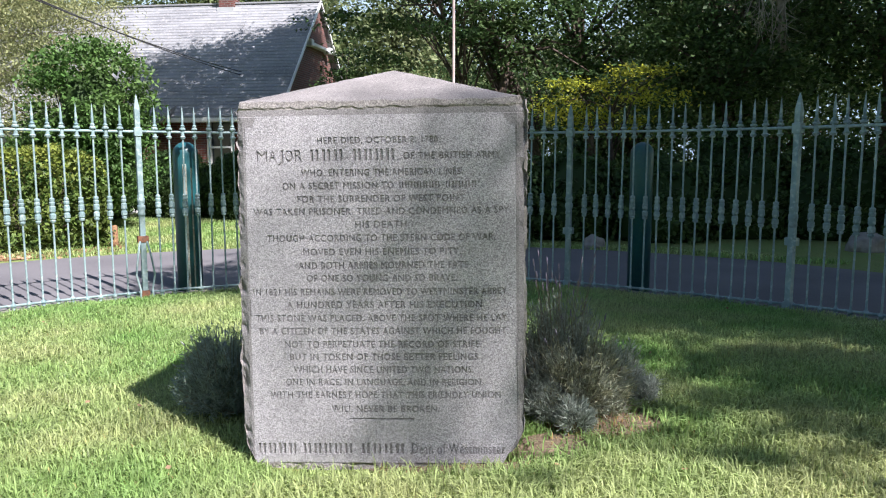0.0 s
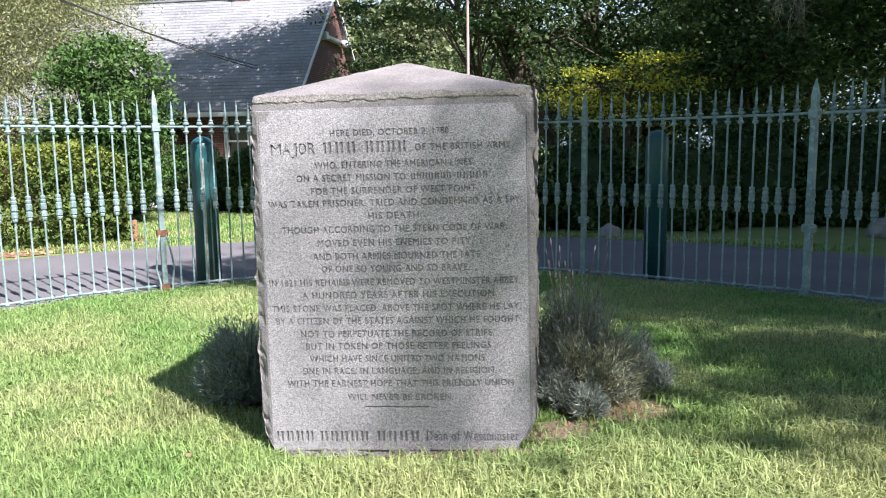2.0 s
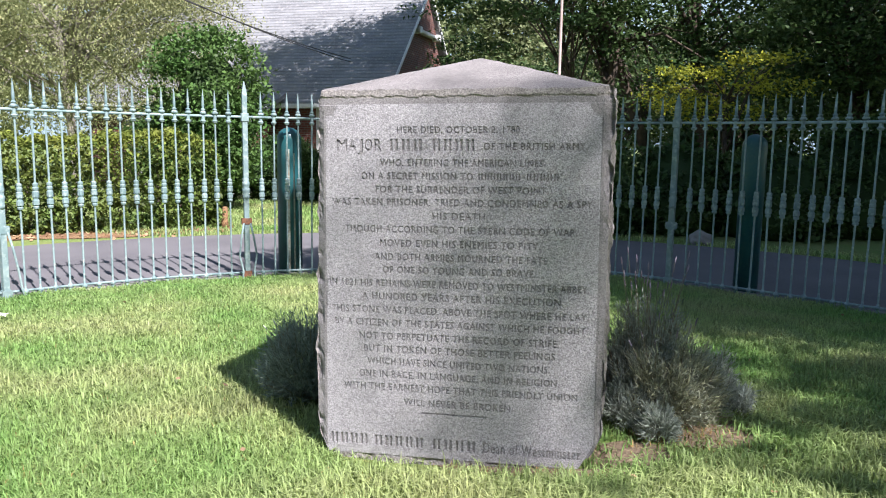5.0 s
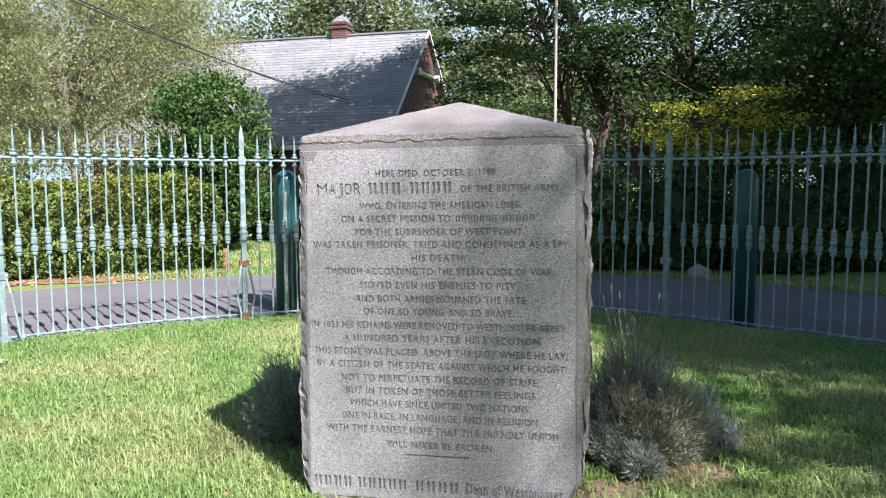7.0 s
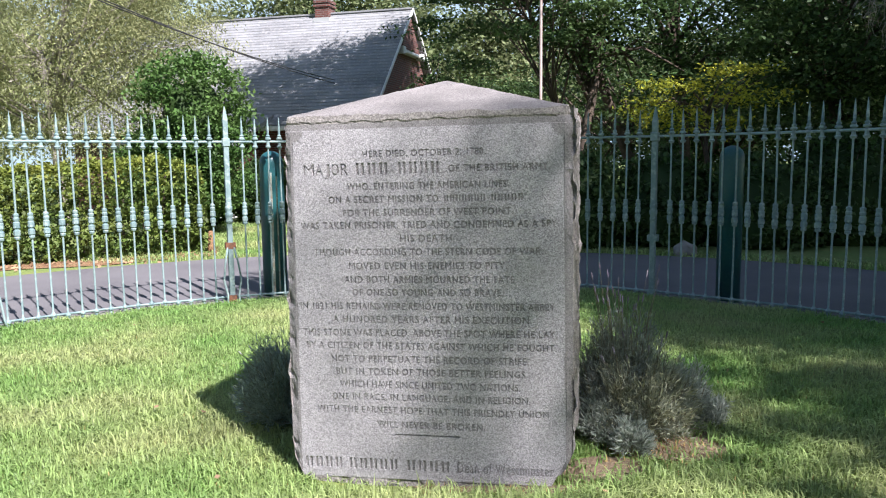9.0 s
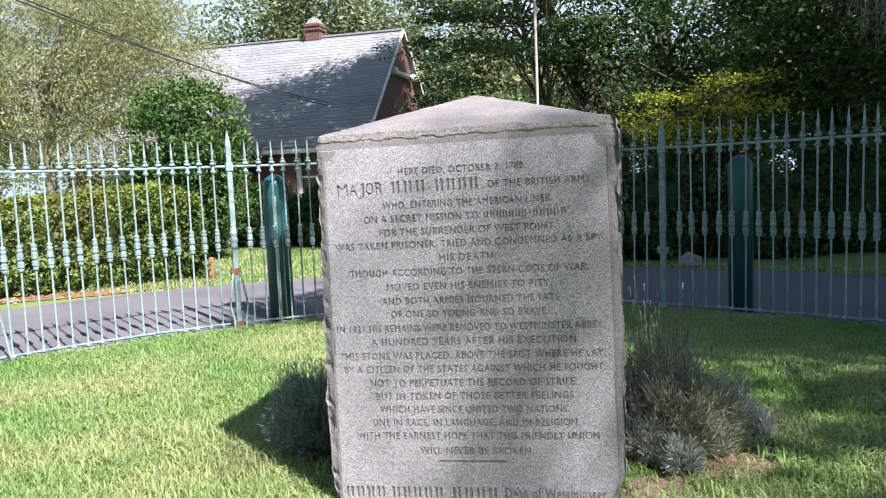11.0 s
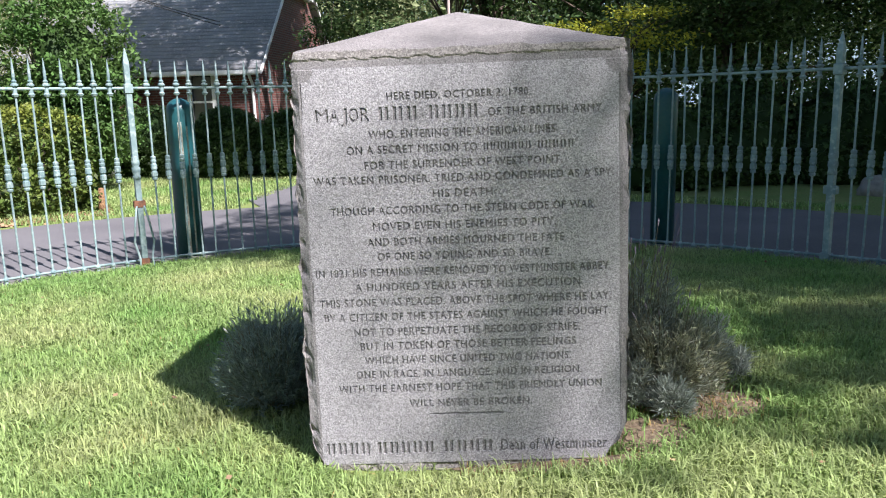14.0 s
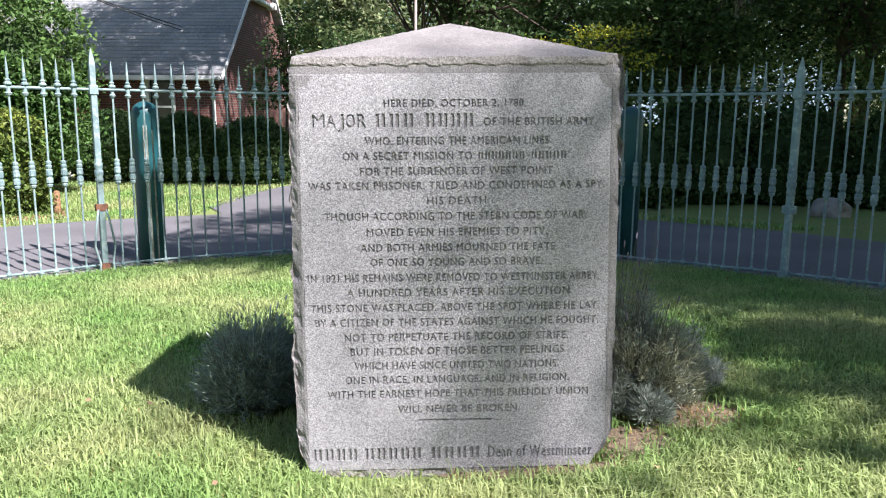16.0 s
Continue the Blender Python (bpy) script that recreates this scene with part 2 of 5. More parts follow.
def lathe(bm, profile, sides=10, centre=(0, 0)):
    """Turned body from (radius, z) pairs, with closed ends."""
    rings = []
    for r, z in profile:
        rings.append([bm.verts.new((centre[0] + r * math.cos(2 * math.pi * i / sides), centre[1] + r * math.sin(2 * math.pi * i / sides), z)) for i in range(sides)])
    for a, b in zip(rings, rings[1:]):
        for i in range(sides):
            bm.faces.new((a[i], a[(i + 1) % sides], b[(i + 1) % sides], b[i]))
    bm.faces.new(list(reversed(rings[0])))
    bm.faces.new(rings[-1])
    return bm


def tube(bm, pts, radii, sides=6):
    """A tube through points, tapering by radii."""
    pts = [Vector(p) for p in pts]
    rings = []
    for i, p in enumerate(pts):
        d = (pts[min(i + 1, len(pts) - 1)] - pts[max(i - 1, 0)]).normalized()
        u = d.cross(Vector((0.31, 0.87, 0.4))).normalized()
        v = d.cross(u)
        rings.append([bm.verts.new(p + radii[i] * (math.cos(2 * math.pi * k / sides) * u + math.sin(2 * math.pi * k / sides) * v)) for k in range(sides)])
    for a, b in zip(rings, rings[1:]):
        for k in range(sides):
            bm.faces.new((a[k], a[(k + 1) % sides], b[(k + 1) % sides], b[k]))
    bm.faces.new(list(reversed(rings[0])))
    bm.faces.new(rings[-1])
    return bm


CX, CY, RING = -0.52, 1.47, 5.18


def plane(x, y):
    return 0.030 * x - 0.033 * y - 0.02 * max(y - 0.5, 0.0) - 0.012 * max(x - 0.8, 0.0) * max(y - 0.5, 0.0) - 0.052 * math.exp(-((x - 0.1) / 0.75) ** 4 - (y / 0.27) ** 2)


def height(x, y):
    """The ground: a gently tilted lawn inside the ring, levelling out past the road."""
    r = math.hypot(x - CX, y - CY)
    if r <= 5.3:
        return plane(x, y)
    k = min(1.0, (r - 5.3) / 3.8)
    k = k * k * (3 - 2 * k)
    px, py = CX + (x - CX) * 5.3 / r, CY + (y - CY) * 5.3 / r
    return plane(px, py) * (1 - k) - 0.34 * k


# ---- ground ----
def polar_sheet(radii, a0, a1, n, lift=0.0):
    v, f = [], []
    closed = abs(a1 - a0 - 2 * math.pi) < 1e-6
    m = n if closed else n + 1
    for r in radii:
        for i in range(m):
            a = a0 + (a1 - a0) * i / n
            x, y = CX + r * math.cos(a), CY + r * math.sin(a)
            v.append((x, y, height(x, y) + lift + 0.012 * noise.noise((x * 0.9, y * 0.9, 3)) * (r < 5.2)))
    for j in range(len(radii) - 1):
        for i in range(n):
            f.append((j * m + i, j * m + (i + 1) % m, (j + 1) * m + (i + 1) % m, (j + 1) * m + i))
    return v, f


gv, gf = polar_sheet([0.02] + [0.1 * i for i in range(1, 24)] + [0.3 * i for i in range(8, 18)] + [5.3, 5.6, 6, 6.5, 7, 7.5, 8, 8.5, 9, 9.3, 10, 11, 13, 16, 20, 26, 35, 50, 80, 140, 300, 900], 0, 2 * math.pi, 180)
tagged(new("ground", fast_mesh("ground", gv, gf, SOIL_GRASS, True)), "grassy ground with patchy turf, level beyond the road", "ground", kind="structure")
rv, rf = polar_sheet([5.36, 6, 6.6, 7.2, 7.8, 8.4, 9.0, 9.06], 0, 2 * math.pi, 120, 0.016)
tagged(new("road", fast_mesh("road", rv, rf, ASPHALT, True)), "worn grey asphalt road circling the fenced lawn", "road", kind="structure")


def strip(name, pts, width, material, label, category, lift=0.02):
    """A band of paving along points, laid on the ground."""
    v, f = [], []
    for i, p in enumerate(pts):
        a, b = Vector(pts[max(i - 1, 0)]), Vector(pts[min(i + 1, len(pts) - 1)])
        s = (b - a).normalized()
        s = Vector((-s.y, s.x)) * width / 2
        for k in (-1, 1):
            x, y = p[0] + k * s.x, p[1] + k * s.y
            v.append((x, y, height(x, y) + lift))
    f = [(2 * i, 2 * i + 1, 2 * i + 3, 2 * i + 2) for i in range(len(pts) - 1)]
    return tagged(new(name, fast_mesh(name, v, f, material, True)), label, category, kind="structure")


strip("driveway", [(-1.6, 9.4), (-2.6, 11.4), (-2.4, 13.2), (-1.6, 16), (-1.2, 20), (-1.4, 26)], 2.6, ASPHALT, "grey asphalt driveway running off the road to the house", "driveway", 0.022)


# ---- fence ----
RAIL = 1.60
PICKET_CACHE = {}


def picket_mesh(foot):
    """A round bar with a spear head, collars at the rail, a ribbed boss and a foot collar; foot: height of its lower end."""
    key = round(foot / 0.025)
    if key in PICKET_CACHE:
        return PICKET_CACHE[key]
    z0 = key * 0.025
    bm = bmesh.new()
    r = 0.0107
    lathe(bm, [(r, z0 - 0.06), (r, z0 + 0.02), (0.0202, z0 + 0.026), (0.0185, z0 + 0.05), (0.0302, z0 + 0.062), (0.0302, z0 + 0.078), (0.0168, z0 + 0.092), (r, z0 + 0.11),
               (r, 0.575), (0.026, 0.58), (0.031, 0.60), (0.023, 0.612), (0.0345, 0.622), (0.0345, 0.668), (0.025, 0.678), (0.025, 0.69), (0.034, 0.70), (0.033, 0.757), (0.0235, 0.767), (0.031, 0.78), (0.031, 0.802), (0.023, 0.812), (0.0295, 0.825), (0.028, 0.845), (r, 0.856),
               (r, RAIL - 0.085), (0.0252, RAIL - 0.08), (0.037, RAIL - 0.058), (0.0218, RAIL - 0.046), (0.0185, RAIL + 0.02), (0.037, RAIL + 0.028), (0.037, RAIL + 0.044), (0.0202, RAIL + 0.056), (0.0277, RAIL + 0.074), (0.0138, RAIL + 0.09),
               (0.0150, RAIL + 0.12), (0.0156, RAIL + 0.15), (0.0085, RAIL + 0.25), (0.0017, RAIL + 0.31)], 9)
    PICKET_CACHE[key] = done(bm, "picket", FENCE, True)
    PICKET_CACHE[key].set_sharp_from_angle(angle=radians(32))
    return PICKET_CACHE[key]


def ring_at(a, r=RING):
    a = radians(a)
    return CX + r * math.cos(a), CY + r * math.sin(a)


fence = empty("ring_fence", pose(CX, CY, 0), "ring fence of iron pickets in weathered pale green paint", "fence")


def fence_post(a, rusty):
    x, y = ring_at(a)
    z0 = height(x, y)
    top = 2.03 if a > 90 else 1.94
    bm = bmesh.new()
    h, k = top - z0, 0.031
    rings = [(k, -0.05), (k, RAIL - z0 - 0.06), (k + 0.012, RAIL - z0 - 0.05), (k + 0.012, RAIL - z0 + 0.04), (k - 0.002, RAIL - z0 + 0.05), (k, h - 0.17), (k * 0.55, h - 0.07), (0.003, h)]
    vs = [[bm.verts.new((sx * q, sy * q, z)) for sx, sy in ((-1, -1), (1, -1), (1, 1), (-1, 1))] for q, z in rings]
    for p, q in zip(vs, vs[1:]):
        for i in range(4):
            bm.faces.new((p[i], p[(i + 1) % 4], q[(i + 1) % 4], q[i]))
    bm.faces.new(vs[-1])
    bmesh.ops.bevel(bm, geom=[e for e in bm.edges if e.calc_length() > 0.2], offset=0.004, segments=1, affect="EDGES")
    post = part("tall_post", bm, FENCE, fence, "tall square iron post with a spear point")
    post.location, post.rotation_euler = (x - CX, y - CY, z0), (0, 0, radians(a))
    bm = bmesh.new()
    lathe(bm, [(0.030, 0.60 - z0), (0.043, 0.605 - z0), (0.043, 0.64 - z0), (0.034, 0.65 - z0), (0.047, 0.69 - z0), (0.047, 0.73 - z0), (0.034, 0.74 - z0), (0.045, 0.77 - z0), (0.045, 0.81 - z0), (0.036, 0.82 - z0), (0.041, 0.85 - z0), (0.028, 0.87 - z0)], 12)
    part("boss", bm, FENCE, post, smooth=True)
    part("clamp", box(bmesh.new(), -0.038, 0.038, -0.062, 0.062, 0.68, 0.76, 0.006), RUST if rusty else FENCE, post, "rust-brown iron clamp" if rusty else "")
    for s in (-1, 1) if a > 100 else ():
        bm = bmesh.new()
        k = 0.55 if rusty else 1.0
        tube(bm, [(-0.03, s * 0.04, 0.70), (-0.05, s * 0.075, 0.52), (-0.07, s * 0.105, 0.30), (-0.09, s * 0.12 * k, 0.11), (-0.10, s * 0.15 * k, -0.03)], [0.013] * 5)
        part("brace", bm, FENCE, post, smooth=True)
    part("foot", box(bmesh.new(), -0.045, 0.045, -0.05, 0.05, -0.05, 0.10, 0.008), RUST if rusty else FENCE, post, "rusted iron foot" if rusty else "")


kerb = empty("kerb", pose(CX, CY, 0), "low ring of worn pale kerb stones under the fence", "kerb", kind="structure")
krng = np.random.default_rng(61)
for k in range(110):
    a = -6 + k * 1.8
    x, y = ring_at(a, 5.235 + krng.normal(0, 0.006))
    st = part("stone", box(bmesh.new(), -0.055, 0.055, -0.078, 0.078, -0.06, 0.022 + krng.uniform(0, 0.012), 0.008), BOULDER, kerb)
    st.location, st.rotation_euler = (x - CX, y - CY, height(x, y)), (krng.normal(0, 0.03), krng.normal(0, 0.03), radians(a) + krng.normal(0, 0.03))


POSTS = [186.1, 156.1, 126.2, 96.2, 66.3, 36.9, 7.0]
for i, a in enumerate(POSTS):
    fence_post(a, i == 2)
for a1, a0 in zip(POSTS, POSTS[1:]):
    arc = [a0 + (a1 - a0) * i / 20 for i in range(21)]
    for name, zz, rad in (("top_rail", None, 0.016), ("bottom_rail", 0.075, 0.014)):
        bm = bmesh.new()
        pts = []
        for a in arc:
            x, y = ring_at(a)
            pts.append((x - CX, y - CY, RAIL if zz is None else height(x, y) + zz))
        tube(bm, pts, [rad] * 21, 8)
        part(name, bm, FENCE, fence, smooth=True)
    n = 16
    for k in range(n):
        a = a0 + 2.15 + (a1 - a0 - 4.3) * k / (n - 1)
        x, y = ring_at(a)
        ob = part("picket", picket_mesh(height(x, y)), FENCE, fence)
        ob.location = (x - CX, y - CY, 0)
        ob.rotation_euler = (radians(random.uniform(-0.5, 0.5)), radians(random.uniform(-0.5, 0.5)), random.uniform(0, 6))


def bollard(x, y, r, top, slot):
    z0 = height(x, y)
    b = empty("steel_bollard", pose(x, y, z0, 0, 0, 20), "dark teal steel bollard, domed cap" + (", streaked with rust" if slot else ", shaded paint"), "bollard", "bollards outside the fence")
    bm = bmesh.new()
    h = top - z0
    prof = [(r, -0.1), (r, h - r)] + [(r * math.cos(q), h - r + r * math.sin(q)) for q in (0.2, 0.45, 0.7, 0.95, 1.2, 1.4, 1.53)]
    lathe(bm, prof, 32)
    part("shell", bm, TEAL, b, smooth=True)
    if slot:
        bm = bmesh.new()
        for i, (a, w) in enumerate(((-95, 0.045), (-66, 0.02))):
            c, s = math.cos(radians(a)), math.sin(radians(a))
            g = bmesh.ops.create_cube(bm, size=1.0, matrix=pose(c * (r - 0.004), s * (r - 0.004), (h - 0.25) / 2, 0, 0, a) @ Matrix.Diagonal((0.014, w, h - 0.3 - 0.1 * i, 1)))
        part("seam_strip", bm, RUSTY_PAINT, b, "rust-streaked strip down the bollard")


bollard(-3.24, 6.22, 0.155, 1.49, True)
bollard(2.40, 6.03, 0.135, 1.48, False)


# ---- the inscribed stone ----
def text_loops(words, x0, x1, z, cap):
    """Closed outlines of a line of capitals, stretched between x0 and x1 on the baseline z."""
    cu = bpy.data.curves.new("line", "FONT")
    cu.body, cu.resolution_u, cu.offset = words, 3, 0.0
    cu.space_character = 1.14
    ob = bpy.data.objects.new("line", cu)
    me = bpy.data.meshes.new_from_object(ob)
    bm = bmesh.new()
    bm.from_mesh(me)
    bmesh.ops.remove_doubles(bm, verts=bm.verts, dist=1e-5)
    nxt = {}
    for e in bm.edges:
        if len(e.link_faces) == 1:
            lp = e.link_loops[0]
            nxt[lp.vert.index] = lp.link_loop_next.vert.index
    bm.verts.ensure_lookup_table()
    co = {v.index: (v.co.x, v.co.y) for v in bm.verts}
    xs = [c[0] for c in co.values()]
    lo, hi = min(xs), max(xs)
    loops = []
    while nxt:
        s, nx = nxt.popitem()
        loop = [s]
        while nx != s and nx in nxt:
            loop.append(nx)
            nx = nxt.pop(nx)
        if len(loop) > 2:
            pts = [Vector((x0 + (co[i][0] - lo) / (hi - lo) * (x1 - x0), z + co[i][1] / 0.69 * cap)) for i in loop]
            grown = []
            for k, q in enumerate(pts):
                e0, e1 = (q - pts[k - 1]).normalized(), (pts[(k + 1) % len(pts)] - q).normalized()
                t = e0 + e1
                grown.append(q + Vector((t.y, -t.x)).normalized() * (0.0011 if cap < 0.04 else 0.0008) if t.length > 0.2 else q)
            loops.append([(q.x, q.y) for q in grown])
    bm.free()
    bpy.data.objects.remove(ob)
    bpy.data.curves.remove(cu)
    bpy.data.meshes.remove(me)
    return loops


def bar(x0, x1, z, cap):
    return [[(x0, z), (x1, z), (x1, z + cap), (x0, z + cap)]]


def tx(p, z):
    return (p - 784 - 4 * (z - 0.28)) * (0.002176 - 0.0001 * (z - 0.28))


LINES = [
    (1.389, 0.027, [("HERE DIED, OCTOBER 2. 1780.", 676, 932)]),
    (1.315, 0.050, [("M", 548, 570), ("A", 573, 590), ("J", 593, 604), ("O", 608, 624), ("R", 628, 644), (None, 658, 733), (None, 748, 840)]),
    (1.319, 0.029, [("OF THE BRITISH ARMY,", 855, 1060)]),
    (1.25, 0.029, [("WHO. ENTERING THE AMERICAN LINES", 641, 972)]),
    (1.194, 0.029, [("ON A SECRET MISSION TO", 601, 833), (None, 843, 930), (None, 939, 1006)]),
    (1.137, 0.029, [("FOR THE SURRENDER OF WEST POINT.", 632, 983)]),
    (1.083, 0.029, [("WAS TAKEN PRISONER. TRIED AND CONDEMNED AS A SPY.", 539, 1072)]),
    (1.026, 0.029, [("HIS DEATH", 751, 857)]),
    (0.9675, 0.029, [("THOUGH ACCORDING TO THE STERN CODE OF WAR.", 567, 1038)]),
    (0.9075, 0.029, [("MOVED EVEN HIS ENEMIES TO PITY.", 642, 967)]),
    (0.8485, 0.029, [("AND BOTH ARMIES MOURNED THE FATE", 631, 980)]),
    (0.7925, 0.029, [("OF ONE SO YOUNG AND SO BRAVE.", 648, 957)]),
    (0.7325, 0.029, [("IN 1821 HIS REMAINS WERE REMOVED TO WESTMINSTER ABBEY.", 536, 1060)]),
    (0.6755, 0.029, [("A HUNDRED YEARS AFTER HIS EXECUTION", 605, 1005)]),
    (0.6165, 0.029, [("THIS STONE WAS PLACED. ABOVE THE SPOT WHERE HE LAY.", 540, 1058)]),
    (0.5595, 0.029, [("BY A CITIZEN OF THE STATES AGAINST WHICH HE FOUGHT.", 548, 1056)]),
    (0.5005, 0.029, [("NOT TO PERPETUATE THE RECORD OF STRIFE.", 600, 1001)]),
    (0.4445, 0.029, [("BUT IN TOKEN OF THOSE BETTER FEELINGS", 610, 993)]),
    (0.3875, 0.029, [("WHICH HAVE SINCE UNITED TWO NATIONS.", 617, 983)]),
    (0.3315, 0.029, [("ONE IN RACE. IN LANGUAGE. AND IN RELIGION.", 600, 1001)]),
    (0.2745, 0.029, [("WITH THE EARNEST HOPE THAT THIS FRIENDLY UNION", 568, 1035)]),
    (0.2115, 0.029, [("WILL NEVER BE BROKEN.", 693, 911)]),
    (0.022, 0.048, [(None, 539, 622), (None, 631, 736), (None, 749, 841), ("Dean of Westminster", 853, 1040)]),
]
STONE_M = pose(0.011, -0.004, 0.0, -2.4, -0.9, 0)
monument = empty("stone_monument", STONE_M, "upright grey granite monument with a pyramid top and a carved inscription", "monument")


def inscription_panel():
    """The dressed face in one band a line, each pierced by its letters."""
    rows = {}
    for z, cap, words in LINES:
        rows.setdefault(1.315 if 1.305 < z < 1.33 else z, []).append((z, cap, words))
    rows[0.179] = None
    zs = sorted(rows)
    cuts = [-0.018] + [(zs[i] + 0.029 + zs[i + 1] - 0.004) / 2 for i in range(len(zs) - 1)] + [1.510]
    cuts = [c if i == 0 or i == len(zs) else max(c, zs[i - 1] + (0.05 if zs[i - 1] == 1.315 else 0.034)) for i, c in enumerate(cuts)]
    cuts[2] = 0.199
    out = bmesh.new()
    for i, zrow in enumerate(zs):
        lo, hi = cuts[i], cuts[i + 1]
        segs = sorted([(tx(p, z), tx(q, z), z, cap, w) for z, cap, words in rows[zrow] or [] for w, p, q in words])
        if not segs:
            segs = [(tx(728, 0.18), tx(860, 0.18), 0.177, 0.0, None)]
        edges = [-0.548] + [(p[1] + q[0]) / 2 for p, q in zip(segs, segs[1:])] + [0.618]
        for k, (x0, x1, z, cap, w) in enumerate(segs):
            e0, e1 = edges[k], edges[k + 1]
            cell = [(e0, lo), (e1, lo), (e1, hi), (e0, hi)]
            if i == 0 and k == len(segs) - 1:
                cell = [(e0, lo), (e1 - 0.062, lo), (e1, lo + 0.11), (e1, hi), (e0, hi)]
            if i == len(zs) - 1:
                arc = [(0.05 * math.cos(q), 0.05 * math.sin(q)) for q in (0, 0.4, 0.8, 1.2, 1.57)]
                cell = [(e0, lo), (e1, lo)] + [(e1 - px, hi - pz) for px, pz in reversed(arc)] + [(e0 + px, hi - pz) for px, pz in arc]
            loops = [cell]
            if w:
                loops += text_loops(w, x0, x1, z, cap)
            else:
                n = max(1, round((x1 - x0) / (cap * 0.95))) if cap else 1
                w1 = (x1 - x0) / n
                loops += [q for j in range(n) for k2 in (0.12, 0.56) for q in bar(x0 + (j + k2) * w1, x0 + (j + k2 + 0.24) * w1, z, cap)] if cap else bar(x0, x1, z, 0.007)
            cu = bpy.data.curves.new("panel", "CURVE")
            cu.dimensions, cu.fill_mode, cu.extrude = "2D", "BOTH", 0.003
            for lp in loops:
                sp = cu.splines.new("POLY")
                sp.points.add(len(lp) - 1)
                for q, (x, zz) in zip(sp.points, lp):
                    q.co = (x, zz, 0, 1)
                sp.use_cyclic_u = True
            ob = bpy.data.objects.new("panel", cu)
            me = bpy.data.meshes.new_from_object(ob)
            bpy.data.objects.remove(ob)
            out.from_mesh(me)
            bpy.data.meshes.remove(me)
            bpy.data.curves.remove(cu)
    bmesh.ops.transform(out, matrix=pose(0, 0.003, 0, 90, 0, 0), verts=out.verts)
    return out


part("inscription_panel", inscription_panel(), GRANITE, monument, "dressed granite face carved with lines of capital letters")


def rugged(p, f, seed):
    return noise.noise((p[0] * f + seed, p[1] * f, p[2] * f))


bm = bmesh.new()
bmesh.ops.create_cube(bm, size=2.0)
bmesh.ops.subdivide_edges(bm, edges=bm.edges[:], cuts=110, use_grid_fill=True)
TOP, DEPTH = 1.570, 1.16
for v in bm.verts:
    u, w, s = v.co
    top_face, front, back, side = s > 0.999, w < -0.999, w > 0.999, abs(u) > 0.999
    k = (s + 1) / 2
    z = k / 0.6 * 1.50 - 0.10 if k < 0.6 else 1.40 + (k - 0.6) / 0.4 * (TOP - 1.40)
    y = (w + 1) / 2 * DEPTH
    half = 0.622 + 0.009 * z + 0.006 * math.sin(z * 3.0 + 0.4) - 0.012 * max(0, z - 1.52) / 0.05
    low = max(0.0, 0.15 - z) / 0.15
    half -= (0.085 if u > 0 else 0.04) * low * low
    x = u * half + 0.022 + 0.0125 * z + (0.016 * math.sin(math.pi * (w + 1) / 2) if u > 0.999 else 0)
    rim = max(abs(u), abs(w))
    if top_face:
        z += 0.212 * (1 - max(abs(u), abs(w)))
    d = Vector((0, 0, 0))
    p = (x, y, z)
    ro = 0.55 * rugged(p, 7, 1) + 0.45 * rugged(p, 19, 5) + 0.3 * rugged(p, 43, 9)
    if side or back:
        d.x += (0.026 * ro - 0.006) * (1 if u > 0 else -1) * side
        d.y += 0.02 * ro * back
        if side and w < -0.9:
            d.x -= math.copysign(0.012 * abs(rugged(p, 25, 3)), u)
    if front:
        edge = max(0.0, (abs(x - 0.035) - 0.592) / 0.03)
        notch = math.hypot(abs(x - 0.035) - 0.583, z - 1.51) < 0.056
        if abs(x - 0.035) < 0.578 and -0.01 < z < 1.502 and not notch:
            d.y += 0.0052
        elif z > 1.505:
            lip = 1.541 + 0.010 * rugged((x * 3, 0, 0), 5, 2) + 0.006 * rugged((x, 0, 0), 45, 4)
            k = min(1.0, max(0.0, (z - lip) / 0.006 + 0.5))
            d.y += (1 - k) * (0.003 + 0.002 * ro) + k * (-0.0015 + 0.004 * ro)
        d.y += min(edge, 1.0) * (0.008 + 0.052 * max(0, ro + 0.1))
        if z < -0.01:
            d.y += 0.02 * max(0, ro + 0.2)
            d.z += 0.03 * max(0, rugged((x * 2, 0, 0), 5, 8))
    if top_face:
        d.z += 0.004 * ro + (0.012 * ro if rim > 0.97 else 0)
    v.co = Vector(p) + d
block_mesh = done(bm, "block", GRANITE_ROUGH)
block_mesh.materials.append(GRANITE_SMOOTH)
block_mesh.materials.append(GRANITE_TOP)
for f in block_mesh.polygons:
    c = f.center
    # the floor behind the letters takes the darker granite too, deepening their shade by colour
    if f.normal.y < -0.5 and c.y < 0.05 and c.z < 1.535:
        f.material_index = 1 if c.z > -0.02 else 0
    # upward faces of the pyramid take a darker granite than the sides
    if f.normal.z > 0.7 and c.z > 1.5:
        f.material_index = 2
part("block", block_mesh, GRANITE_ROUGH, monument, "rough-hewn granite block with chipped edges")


# ---- the house ----
HOUSE = pose(-5.88, 20.2, -0.4, 0, 0, -5.3)
house = empty("brick_house", HOUSE, "red brick house with a steep grey shingle roof", "house")
EAVE, RIDGE, DEEP, LONG = 3.02, 6.98, 8.6, 11.0


